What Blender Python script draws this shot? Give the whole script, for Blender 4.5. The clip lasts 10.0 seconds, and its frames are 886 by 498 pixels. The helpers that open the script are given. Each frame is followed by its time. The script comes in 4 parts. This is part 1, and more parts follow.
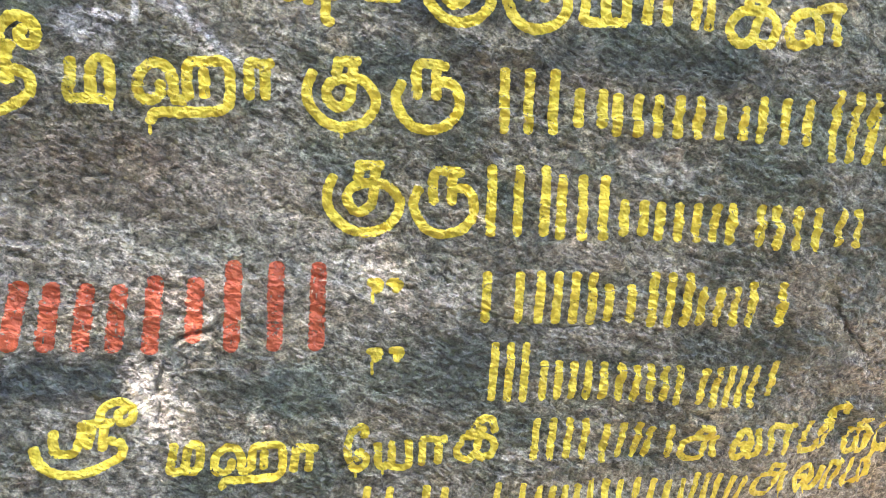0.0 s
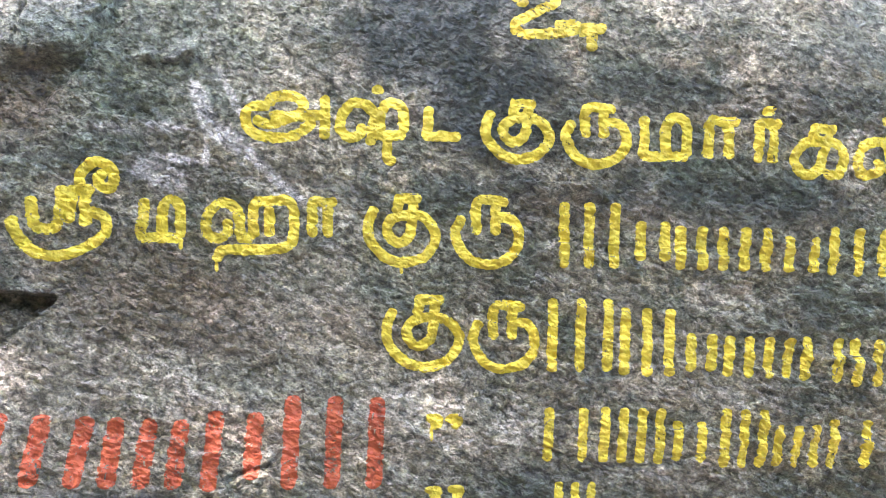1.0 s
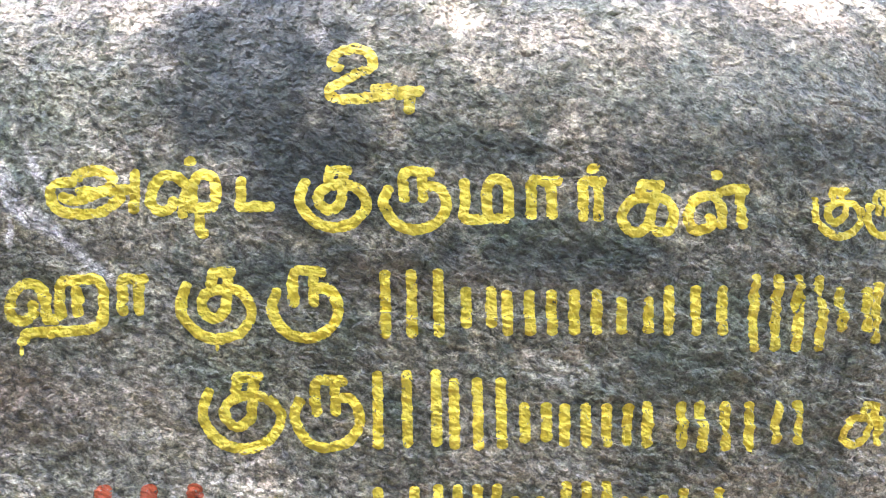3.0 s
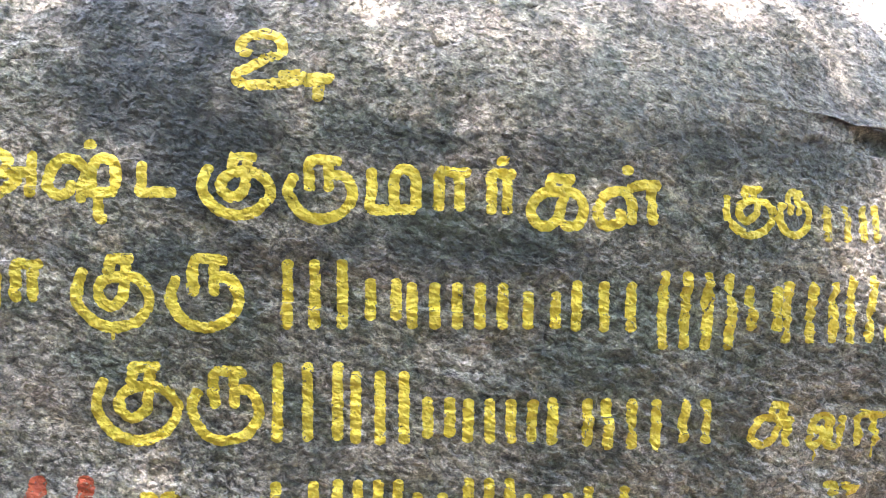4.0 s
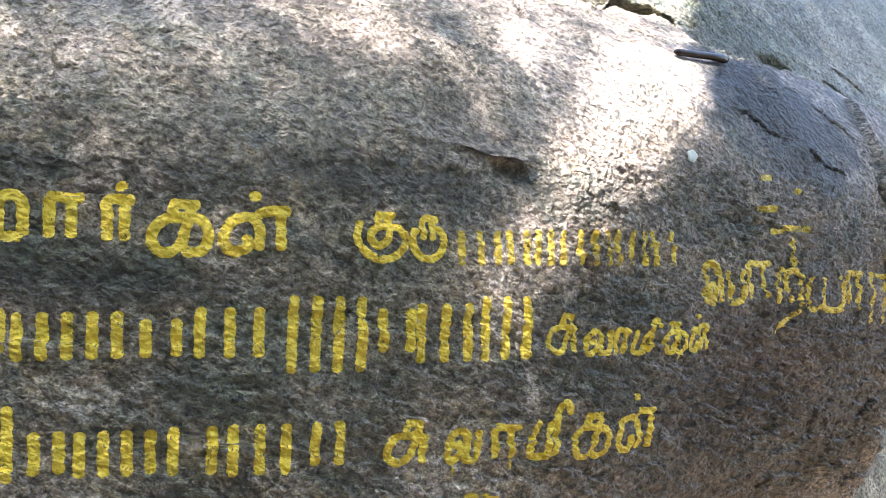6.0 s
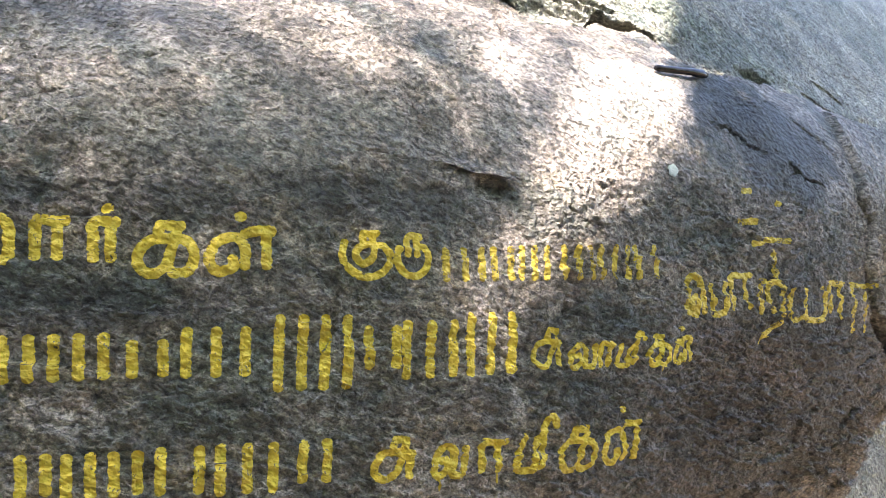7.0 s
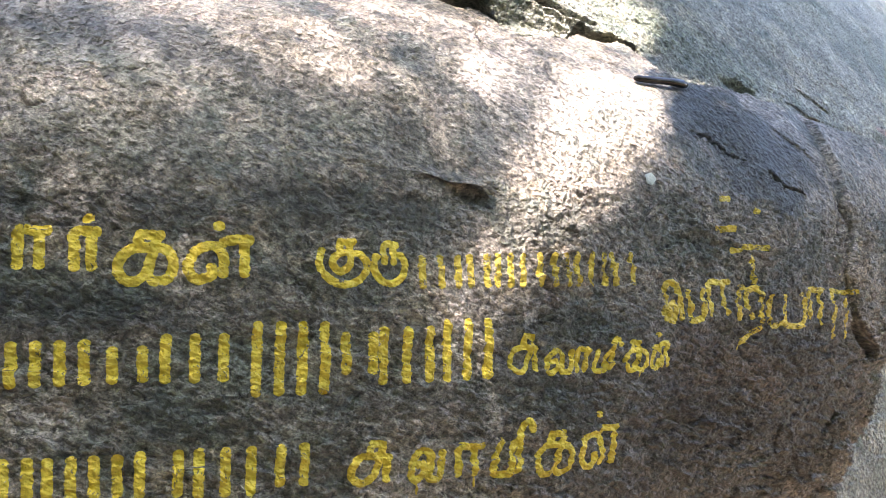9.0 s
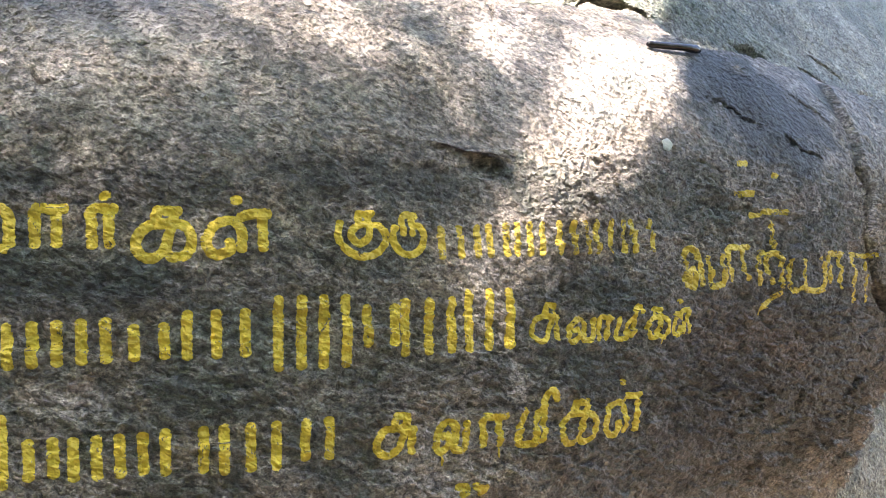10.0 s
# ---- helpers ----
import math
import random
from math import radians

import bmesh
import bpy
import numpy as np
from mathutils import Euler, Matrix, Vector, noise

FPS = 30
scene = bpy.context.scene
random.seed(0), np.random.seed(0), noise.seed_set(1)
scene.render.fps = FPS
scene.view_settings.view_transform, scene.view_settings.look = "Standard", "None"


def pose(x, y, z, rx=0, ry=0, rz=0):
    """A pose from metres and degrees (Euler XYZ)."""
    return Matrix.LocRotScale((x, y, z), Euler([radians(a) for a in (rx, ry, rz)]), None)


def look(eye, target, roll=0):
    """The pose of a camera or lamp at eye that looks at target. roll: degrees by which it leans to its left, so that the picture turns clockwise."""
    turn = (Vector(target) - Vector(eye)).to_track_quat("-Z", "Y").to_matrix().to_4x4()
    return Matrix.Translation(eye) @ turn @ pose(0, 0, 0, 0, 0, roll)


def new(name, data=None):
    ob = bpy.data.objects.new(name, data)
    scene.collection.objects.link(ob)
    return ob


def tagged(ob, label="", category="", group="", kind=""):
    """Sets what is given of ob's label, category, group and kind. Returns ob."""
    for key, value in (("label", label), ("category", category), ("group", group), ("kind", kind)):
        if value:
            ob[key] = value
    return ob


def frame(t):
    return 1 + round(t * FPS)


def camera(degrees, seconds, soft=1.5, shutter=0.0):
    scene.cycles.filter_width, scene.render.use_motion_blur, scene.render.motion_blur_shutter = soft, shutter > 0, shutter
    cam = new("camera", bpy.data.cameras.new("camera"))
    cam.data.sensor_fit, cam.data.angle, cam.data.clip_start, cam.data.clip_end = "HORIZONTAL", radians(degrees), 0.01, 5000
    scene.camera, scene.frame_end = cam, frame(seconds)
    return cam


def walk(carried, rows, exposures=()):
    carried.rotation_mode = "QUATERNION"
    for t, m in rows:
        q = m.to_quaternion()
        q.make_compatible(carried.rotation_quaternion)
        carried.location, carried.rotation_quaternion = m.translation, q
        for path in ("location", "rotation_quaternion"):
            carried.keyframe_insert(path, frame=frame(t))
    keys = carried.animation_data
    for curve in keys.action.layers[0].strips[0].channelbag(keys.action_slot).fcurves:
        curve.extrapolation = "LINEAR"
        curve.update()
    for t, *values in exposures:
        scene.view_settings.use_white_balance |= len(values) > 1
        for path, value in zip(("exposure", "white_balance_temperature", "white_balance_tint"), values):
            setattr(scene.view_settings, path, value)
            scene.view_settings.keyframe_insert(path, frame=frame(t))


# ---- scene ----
cam = camera(58.5, 10.0, soft=0.7)
PATH = [
    (0, (0.026, -0.033, 1.43), (0.015, 1.926, 1.028), 2.5),
    (0.1, (0.06, -0.029, 1.443), (-0.018, 1.935, 1.077), 2.4),
    (0.2, (0.044, -0.042, 1.48), (-0.042, 1.923, 1.117), 2.3),
    (0.5, (0.007, -0.041, 1.5), (-0.127, 1.938, 1.24), 2.2),
    (1, (0.034, -0.009, 1.514), (-0.151, 1.975, 1.341), 1.7),
    (1.5, (0.025, 0.035, 1.516), (-0.187, 2.02, 1.396), 1.0),
    (2, (0.057, 0.066, 1.528), (-0.177, 2.051, 1.441), 0.4),
    (2.5, (0.213, 0.064, 1.544), (-0.007, 2.051, 1.488), -0.1),
    (3, (0.396, 0.092, 1.549), (0.217, 2.083, 1.51), -0.4),
    (3.2, (0.452, 0.101, 1.554), (0.295, 2.094, 1.516), -0.4),
    (4.3, (0.607, 0.135, 1.517), (0.489, 2.132, 1.496), 1.0),
    (4.5, (0.677, 0.132, 1.528), (0.568, 2.129, 1.515), 1.1),
    (5, (0.809, 0.13, 1.529), (0.772, 2.129, 1.539), 1.1),
    (5.5, (0.932, 0.118, 1.524), (1.035, 2.115, 1.548), 0.8),
    (6, (1.014, 0.108, 1.53), (1.25, 2.094, 1.564), 0.1),
    (6.2, (1.037, 0.102, 1.526), (1.307, 2.083, 1.566), -0.2),
    (7.5, (1.018, 0.079, 1.541), (1.266, 2.062, 1.621), -1.1),
    (8, (1.018, 0.072, 1.54), (1.238, 2.058, 1.623), -1.0),
    (8.5, (1.034, 0.074, 1.526), (1.238, 2.061, 1.614), -0.9),
    (9, (1.083, 0.039, 1.531), (1.336, 2.021, 1.623), -0.9),
    (9.5, (1.106, 0.017, 1.54), (1.42, 1.991, 1.62), -1.4),
    (10, (1.052, 0.065, 1.498), (1.291, 2.05, 1.552), -2.5),
]
EXPOSURES = [(0, 4.3, 6750, 19), (2, 4.22, 6650, 21), (3.2, 4.18, 6650, 21), (4.5, 3.9, 6700, 21), (6, 3.45, 6850, 20), (10, 3.3, 7050, 20)]
walk(cam, [(t, look(eye, target, roll)) for t, eye, target, roll in PATH], EXPOSURES)

# ---- world and sun ----
SUN_WAY = Vector((-0.30, -0.44, 0.85)).normalized()
world = bpy.data.worlds.new("sky")
scene.world = world
world.use_nodes = True
wn = world.node_tree.nodes
sky = wn.new("ShaderNodeTexSky")
sky.sky_type, sky.sun_disc = "NISHITA", False
sky.sun_elevation = math.asin(SUN_WAY.z)
sky.sun_rotation = math.atan2(SUN_WAY.x, SUN_WAY.y)
world.node_tree.links.new(sky.outputs[0], wn["Background"].inputs[0])
wn["Background"].inputs[1].default_value = 0.12
sun = new("sun", bpy.data.lights.new("sun", "SUN"))
sun.data.energy, sun.data.angle, sun.data.color = 5.0, radians(0.55), (1.0, 0.96, 0.93)
sun.matrix_world = look(SUN_WAY * 20, (0, 0, 0))


# ---- materials ----
class Nodes:
    """Shortcuts for building a node material."""

    def __init__(self, name):
        self.material = bpy.data.materials.new(name)
        self.material.use_nodes = True
        self.tree = self.material.node_tree
        self.shader = self.tree.nodes["Principled BSDF"]
        self.out = self.tree.nodes["Material Output"]
        self.place = self.add("ShaderNodeTexCoord").outputs["Object"]

    def add(self, kind, **sets):
        node = self.tree.nodes.new(kind)
        for key, value in sets.items():
            setattr(node, key, value)
        return node

    def link(self, a, b):
        self.tree.links.new(a, b)

    def mapped(self, turn=(0, 0, 0), scale=(1, 1, 1), at=(0, 0, 0)):
        node = self.add("ShaderNodeMapping")
        node.inputs["Rotation"].default_value = [radians(a) for a in turn]
        node.inputs["Scale"].default_value = scale
        node.inputs["Location"].default_value = at
        self.link(self.place, node.inputs["Vector"])
        return node.outputs[0]

    def noise(self, vector, scale, detail=6.0, rough=0.6, twist=0.0):
        node = self.add("ShaderNodeTexNoise")
        for key, value in (("Scale", scale), ("Detail", detail), ("Roughness", rough), ("Distortion", twist)):
            node.inputs[key].default_value = value
        self.link(vector, node.inputs["Vector"])
        return node.outputs["Fac"]

    def ramp(self, fac, *stops):
        node = self.add("ShaderNodeValToRGB")
        while len(node.color_ramp.elements) < len(stops):
            node.color_ramp.elements.new(0.5)
        for element, (at, col) in zip(node.color_ramp.elements, stops):
            element.position = at
            element.color = (*col, 1) if isinstance(col, tuple) else (col, col, col, 1)
        self.link(fac, node.inputs[0])
        return node.outputs[0]

    def mix(self, fac, a, b, blend="MIX"):
        node = self.add("ShaderNodeMix", data_type="RGBA", blend_type=blend)
        for socket, value in ((node.inputs[0], fac), (node.inputs[6], a), (node.inputs[7], b)):
            if isinstance(value, bpy.types.NodeSocket):
                self.link(value, socket)
            elif isinstance(value, tuple):
                socket.default_value = (*value, 1)
            else:
                socket.default_value = value
        return node.outputs[2]

    def sums(self, kind, a, b, clamp=False):
        node = self.add("ShaderNodeMath", operation=kind, use_clamp=clamp)
        for socket, value in zip(node.inputs, (a, b)):
            if isinstance(value, bpy.types.NodeSocket):
                self.link(value, socket)
            else:
                socket.default_value = value
        return node.outputs[0]

    def blot(self, x, z, rx, rz, turn=0.0, soft=0.5, ragged=0.6):
        """A stain with a ragged rim: 1 inside, 0 outside, round (x, z) on the face."""
        node = self.add("ShaderNodeMapping", vector_type="TEXTURE")
        node.inputs["Location"].default_value = (x, 0, z)
        node.inputs["Rotation"].default_value = (0, radians(-turn), 0)
        node.inputs["Scale"].default_value = (rx, 1e6, rz)
        self.link(self.place, node.inputs["Vector"])
        far = self.add("ShaderNodeVectorMath", operation="LENGTH")
        self.link(node.outputs[0], far.inputs[0])
        rim = self.sums("ADD", far.outputs["Value"], self.sums("MULTIPLY", self.sums("SUBTRACT", self.rim, 0.5), ragged * 4))
        fall = self.add("ShaderNodeMapRange", interpolation_type="SMOOTHSTEP")
        for key, value in (("From Min", 1 - soft), ("From Max", 1 + soft), ("To Min", 1.0), ("To Max", 0.0)):
            fall.inputs[key].default_value = value
        self.link(rim, fall.inputs["Value"])
        return fall.outputs[0]

    def bump(self, height, strength, distance, under=None):
        node = self.add("ShaderNodeBump")
        node.inputs["Strength"].default_value, node.inputs["Distance"].default_value = strength, distance
        self.link(height, node.inputs["Height"])
        if under:
            self.link(under, node.inputs["Normal"])
        return node.outputs[0]

    def along(self, turn, stretch, at=(0, 0, 0)):
        """Places drawn out along the foliation, which falls to the right by turn degrees."""
        node = self.add("ShaderNodeMapping", vector_type="TEXTURE")
        node.inputs["Rotation"].default_value = (0, radians(turn), 0)
        node.inputs["Scale"].default_value = (stretch, 1, 1)
        node.inputs["Location"].default_value = at
        self.link(self.place, node.inputs["Vector"])
        return node.outputs[0]

    def ridges(self, much=1.0, under=None):
        """Relief of the stone's grain: lumps and small ridges along the foliation, in three sizes."""
        wide = self.noise(self.along(26, 1.7, (2, 0, 4)), 34, 3.0, 0.55, 0.5)
        lump = self.noise(self.along(20, 1.3, (5, 0, 1)), 66, 1.6, 0.5, 0.3)
        grit = self.noise(self.along(14, 1.2, (1, 0, 7)), 190, 3.0, 0.6)
        normal = self.bump(wide, 1.0, 0.022 * much, under)
        normal = self.bump(lump, 1.0, 0.034 * much, normal)
        return self.bump(grit, 1.0, 0.006 * much, normal), wide, lump, grit

    def done(self, colour, rough, normal=None, spec=0.4):
        for key, value in (("Base Color", colour), ("Roughness", rough), ("Specular IOR Level", spec)):
            if isinstance(value, bpy.types.NodeSocket):
                self.link(value, self.shader.inputs[key])
            else:
                self.shader.inputs[key].default_value = (*value, 1) if isinstance(value, tuple) else value
        if normal:
            self.link(normal, self.shader.inputs["Normal"])
        return self.material


def rock_material(name, tone, stains=True):
    """Grey foliated gneiss: dark and pale minerals in short streaks, lichen, seepage stains, and some shading painted
    into the colour.
    """
    n = Nodes(name)
    n.rim = n.noise(n.place, 9, 8, 0.65)
    streak = n.along(22, 1.6)
    coarse = n.noise(n.place, 4.5, 8, 0.62, 0.4)
    grain = n.noise(streak, 50, 10, 0.76, 0.5)
    fine = n.noise(streak, 190, 5, 0.7, 0.5)
    col = n.ramp(coarse, (0.30, (0.125, 0.124, 0.104)), (0.45, (0.215, 0.203, 0.168)), (0.58, (0.30, 0.278, 0.232)), (0.72, (0.42, 0.385, 0.33)))
    # olive and blue-green films of lichen, beige bare patches, brown earth
    col = n.mix(n.ramp(n.noise(n.place, 3.6, 9, 0.68, 0.5), (0.50, 0.0), (0.58, 0.7)), col, (0.098, 0.118, 0.095))
    col = n.mix(n.ramp(n.noise(n.mapped(at=(4, 0, 9)), 8.5, 8, 0.66, 0.4), (0.55, 0.0), (0.63, 0.7)), col, (0.088, 0.118, 0.104))
    col = n.mix(n.ramp(n.noise(n.mapped(at=(7, 0, 3)), 6.5, 9, 0.68, 0.4), (0.53, 0.0), (0.63, 0.65)), col, (0.38, 0.325, 0.235))
    col = n.mix(n.ramp(n.noise(n.mapped(at=(1, 0, 6)), 11, 8, 0.66), (0.57, 0.0), (0.66, 0.6)), col, (0.20, 0.145, 0.105))
    mottle = n.noise(n.along(24, 1.5, (3, 0, 5)), 15, 7, 0.68, 0.6)
    col = n.mix(1.0, col, n.ramp(mottle, (0.36, 0.78), (0.47, 0.93), (0.54, 1.04), (0.63, 1.24)), "MULTIPLY")
    if stains:
        # the two dark films hold real stains and painted-in shade
        for film, tint in (("algae_shade", (0.060, 0.086, 0.072)), ("seep_shade", (0.024, 0.036, 0.041)), ("bare", (0.52, 0.485, 0.42)), ("lichen_film", (0.165, 0.195, 0.160)), ("white_streak", (0.60, 0.58, 0.59)), ("earth", (0.15, 0.115, 0.085))):
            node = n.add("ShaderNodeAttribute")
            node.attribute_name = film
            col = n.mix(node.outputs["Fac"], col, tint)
    else:
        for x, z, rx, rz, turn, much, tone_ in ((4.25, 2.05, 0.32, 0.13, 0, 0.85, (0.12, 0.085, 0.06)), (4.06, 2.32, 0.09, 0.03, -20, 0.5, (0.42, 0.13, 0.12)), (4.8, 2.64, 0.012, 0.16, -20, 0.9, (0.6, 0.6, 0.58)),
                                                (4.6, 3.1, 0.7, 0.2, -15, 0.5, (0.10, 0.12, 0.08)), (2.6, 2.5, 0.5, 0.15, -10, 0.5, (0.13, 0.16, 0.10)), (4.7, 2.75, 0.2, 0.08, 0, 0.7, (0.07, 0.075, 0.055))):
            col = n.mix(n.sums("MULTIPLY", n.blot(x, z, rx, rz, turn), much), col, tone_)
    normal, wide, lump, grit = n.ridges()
    # shading painted into the colour: lows of the relief darker, crests lighter
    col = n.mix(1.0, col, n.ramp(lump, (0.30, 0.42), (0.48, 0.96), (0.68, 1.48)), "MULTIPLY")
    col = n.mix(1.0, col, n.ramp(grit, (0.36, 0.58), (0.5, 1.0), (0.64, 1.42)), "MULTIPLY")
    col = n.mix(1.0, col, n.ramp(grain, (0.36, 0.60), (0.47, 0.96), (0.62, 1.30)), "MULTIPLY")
    col = n.mix(n.ramp(fine, (0.42, 0.0), (0.75, 0.2)), col, (0.34, 0.325, 0.285))
    col = n.mix(1.0, col, tone, "MULTIPLY")
    # fine dark partings along the foliation
    part = n.sums("ABSOLUTE", n.sums("SUBTRACT", n.noise(n.along(24, 2.2, (1, 0, 2)), 15, 9, 0.66, 0.7), 0.5), 0)
    seam = n.sums("MULTIPLY", n.ramp(part, (0.0, 0.9), (0.012, 0.0)), n.ramp(mottle, (0.44, 0.0), (0.58, 0.9)))
    col = n.mix(seam, col, (0.05, 0.05, 0.045))
    normal = n.bump(n.ramp(part, (0.0, 0.0), (0.02, 1.0)), 0.5, 0.004, normal)
    # short pits between the lumps, with the shadow in them painted dark
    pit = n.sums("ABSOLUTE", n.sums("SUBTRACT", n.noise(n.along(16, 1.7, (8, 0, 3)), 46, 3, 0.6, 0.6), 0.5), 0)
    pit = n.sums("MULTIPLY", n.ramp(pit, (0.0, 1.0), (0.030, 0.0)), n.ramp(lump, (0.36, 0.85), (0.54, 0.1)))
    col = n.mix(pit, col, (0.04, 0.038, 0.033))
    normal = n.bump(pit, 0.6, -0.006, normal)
    return n.done(col, n.ramp(grain, (0.3, 0.42), (0.7, 0.68)), normal, 0.5)


def paint_material(name, colour, worn):
    """Brushed enamel on rough stone: streaks of thick and thin paint, worn through in specks."""
    n = Nodes(name)
    streak = n.along(20, 1.6)
    patch = n.noise(n.place, 22, 6, 0.65)
    grain = n.noise(streak, 75, 8, 0.7, 0.6)
    deep = tuple(c * 0.78 for c in colour)
    col = n.mix(n.ramp(patch, (0.35, 0.0), (0.62, 1.0)), deep, colour)
    col = n.mix(n.ramp(grain, (0.3, 0.5), (0.42, 0.0)), col, tuple(c * 0.5 for c in colour))
    normal = n.ridges(0.55)[0]
    material = n.done(col, 0.5, normal, 0.45)
    hole = n.ramp(n.sums("ADD", n.sums("MULTIPLY", n.noise(streak, 120, 6, 0.75), 0.6), n.sums("MULTIPLY", patch, 0.4)), (worn - 0.02, 1.0), (worn + 0.02, 0.0))
    clear = n.add("ShaderNodeBsdfTransparent")
    blend = n.add("ShaderNodeMixShader")
    n.link(hole, blend.inputs[0])
    n.link(n.shader.outputs[0], blend.inputs[1])
    n.link(clear.outputs[0], blend.inputs[2])
    n.link(blend.outputs[0], n.out.inputs["Surface"])
    return material


def plain_material(name, low, high, scale, rough, bump=0.3, spec=0.3):
    n = Nodes(name)
    grain = n.noise(n.place, scale, 8, 0.65)
    return n.done(n.ramp(grain, (0.35, low), (0.65, high)), rough, n.bump(grain, bump, 0.01), spec)


def leaf_material(name):
    """Thin green leaves, half of whose light shines through."""
    n = Nodes(name)
    shade = n.noise(n.place, 3, 4)
    material = n.done(n.ramp(shade, (0.35, (0.03, 0.065, 0.015)), (0.65, (0.075, 0.13, 0.03))), 0.5)
    through_ = n.add("ShaderNodeBsdfTranslucent")
    through_.inputs["Color"].default_value = (0.17, 0.20, 0.05, 1)
    both = n.add("ShaderNodeAddShader")
    n.link(n.shader.outputs[0], both.inputs[0])
    n.link(through_.outputs[0], both.inputs[1])
    n.link(both.outputs[0], n.out.inputs["Surface"])
    return material


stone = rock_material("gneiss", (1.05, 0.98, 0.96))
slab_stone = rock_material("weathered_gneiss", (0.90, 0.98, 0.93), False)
yellow_paint = paint_material("yellow_paint", (0.77, 0.58, 0.065), 0.395)
worn_paint = paint_material("worn_yellow_paint", (0.68, 0.51, 0.07), 0.44)
red_paint = paint_material("red_paint", (0.52, 0.105, 0.05), 0.42)
soil = plain_material("forest_soil", (0.06, 0.046, 0.030), (0.14, 0.108, 0.072), 9, 0.95)
bark = plain_material("bark", (0.07, 0.055, 0.04), (0.19, 0.155, 0.12), 14, 0.9, 0.8)
leaf_green = leaf_material("leaf")
lichen_white = plain_material("lichen", (0.40, 0.45, 0.40), (0.62, 0.66, 0.60), 160, 0.9)
charred = plain_material("charred_wood", (0.004, 0.004, 0.005), (0.010, 0.0095, 0.010), 60, 0.12, 0.15, 0.25)


# ---- noise in arrays ----
def lattice(i, j, seed):
    """Two even random numbers in -1..1 for each whole (i, j)."""
    h = (i.astype(np.int64) * 374761393 + j.astype(np.int64) * 668265263 + seed * 974711) & 0xFFFFFFFF
    h = ((h ^ (h >> 13)) * 1274126177) & 0xFFFFFFFF
    h ^= h >> 16
    k = (h * 2246822519) & 0xFFFFFFFF
    k ^= k >> 15
    return h / 2147483648.0 - 1, k / 2147483648.0 - 1


def gradient_noise(x, y, seed):
    i, j = np.floor(x), np.floor(y)
    u, v = x - i, y - j
    total = 0.0
    su, sv = u * u * u * (u * (u * 6 - 15) + 10), v * v * v * (v * (v * 6 - 15) + 10)
    for a in (0, 1):
        for b in (0, 1):
            gx, gy = lattice(i + a, j + b, seed)
            total = total + (su if a else 1 - su) * (sv if b else 1 - sv) * (gx * (u - a) + gy * (v - b))
    return total * 1.4


def octaves(x, y, size, count, seed, keep=0.5, ridged=False):
    total, amp, norm = 0.0, 1.0, 0.0
    for k in range(count):
        n = gradient_noise(x / size + 13.7 * k, y / size - 7.1 * k, seed + k)
        total, norm = total + amp * (0.5 - np.abs(n) * 2 if ridged else n), norm + amp
        amp, size = amp * keep, size / 2.03
    return total / norm


def step(a, b, v):
    s = np.clip((v - a) / (b - a), 0, 1)
    return s * s * (3 - 2 * s)


def scales(x, z, size, seed):
    """Flat chips that overlap like scales: a tilted facet in every cell of a jittered grid, each with its own lift."""
    i, j = np.floor(x / size), np.floor(z / size)
    best, lift = np.full(x.shape, 9.0), np.zeros(x.shape)
    for a in (-1, 0, 1):
        for b in (-1, 0, 1):
            px, pz = lattice(i + a, j + b, seed)
            dx, dz = x / size - (i + a + 0.5 + 0.45 * px), z / size - (j + b + 0.5 + 0.45 * pz)
            tx, tz = lattice(i + a, j + b, seed + 5)
            d = dx * dx + dz * dz
            near = d < best
            best = np.where(near, d, best)
            lift = np.where(near, 0.3 * tx + 0.55 * tz * dx + (0.5 + 0.4 * tx) * dz, lift)
    return lift


def near_line(x, z, line, shares=False):
    """Distance of each (x, z) from a bent line, and how far along the line its nearest point lies, from 0 to 1."""
    best, share = np.full(x.shape, 9.0), np.zeros(x.shape)
    for k, ((ax, az), (bx, bz)) in enumerate(zip(line, line[1:])):
        dx, dz = bx - ax, bz - az
        s = np.clip(((x - ax) * dx + (z - az) * dz) / (dx * dx + dz * dz), 0, 1)
        d = np.hypot(x - ax - s * dx, z - az - s * dz)
        share = np.where(d < best, (k + s) / (len(line) - 1), share)
        best = np.minimum(best, d)
    return (best, share) if shares else best


# ---- the boulder ----
FACE = (1.763, 0.056, 0.144, 0.257, 0.278, 0.174, 0.027, 0.076, -0.133, 0.115, 0.018, 0.027, 0.031, -0.015, -0.017)
CRACK_TOP = [(1.2, 2.56), (1.433, 2.44), (1.546, 2.445), (1.586, 2.39), (1.632, 2.345), (1.706, 2.345), (1.854, 2.375), (1.932, 2.425), (2.003, 2.40), (2.105, 2.415), (2.18, 2.40), (2.212, 2.305), (2.302, 2.25), (2.48, 2.25), (2.6, 2.24), (2.9, 2.19), (3.4, 2.08)]
SLIT = [(2.885, 1.80), (2.91, 1.71), (2.855, 1.543), (2.885, 1.378), (3.0, 1.25)]
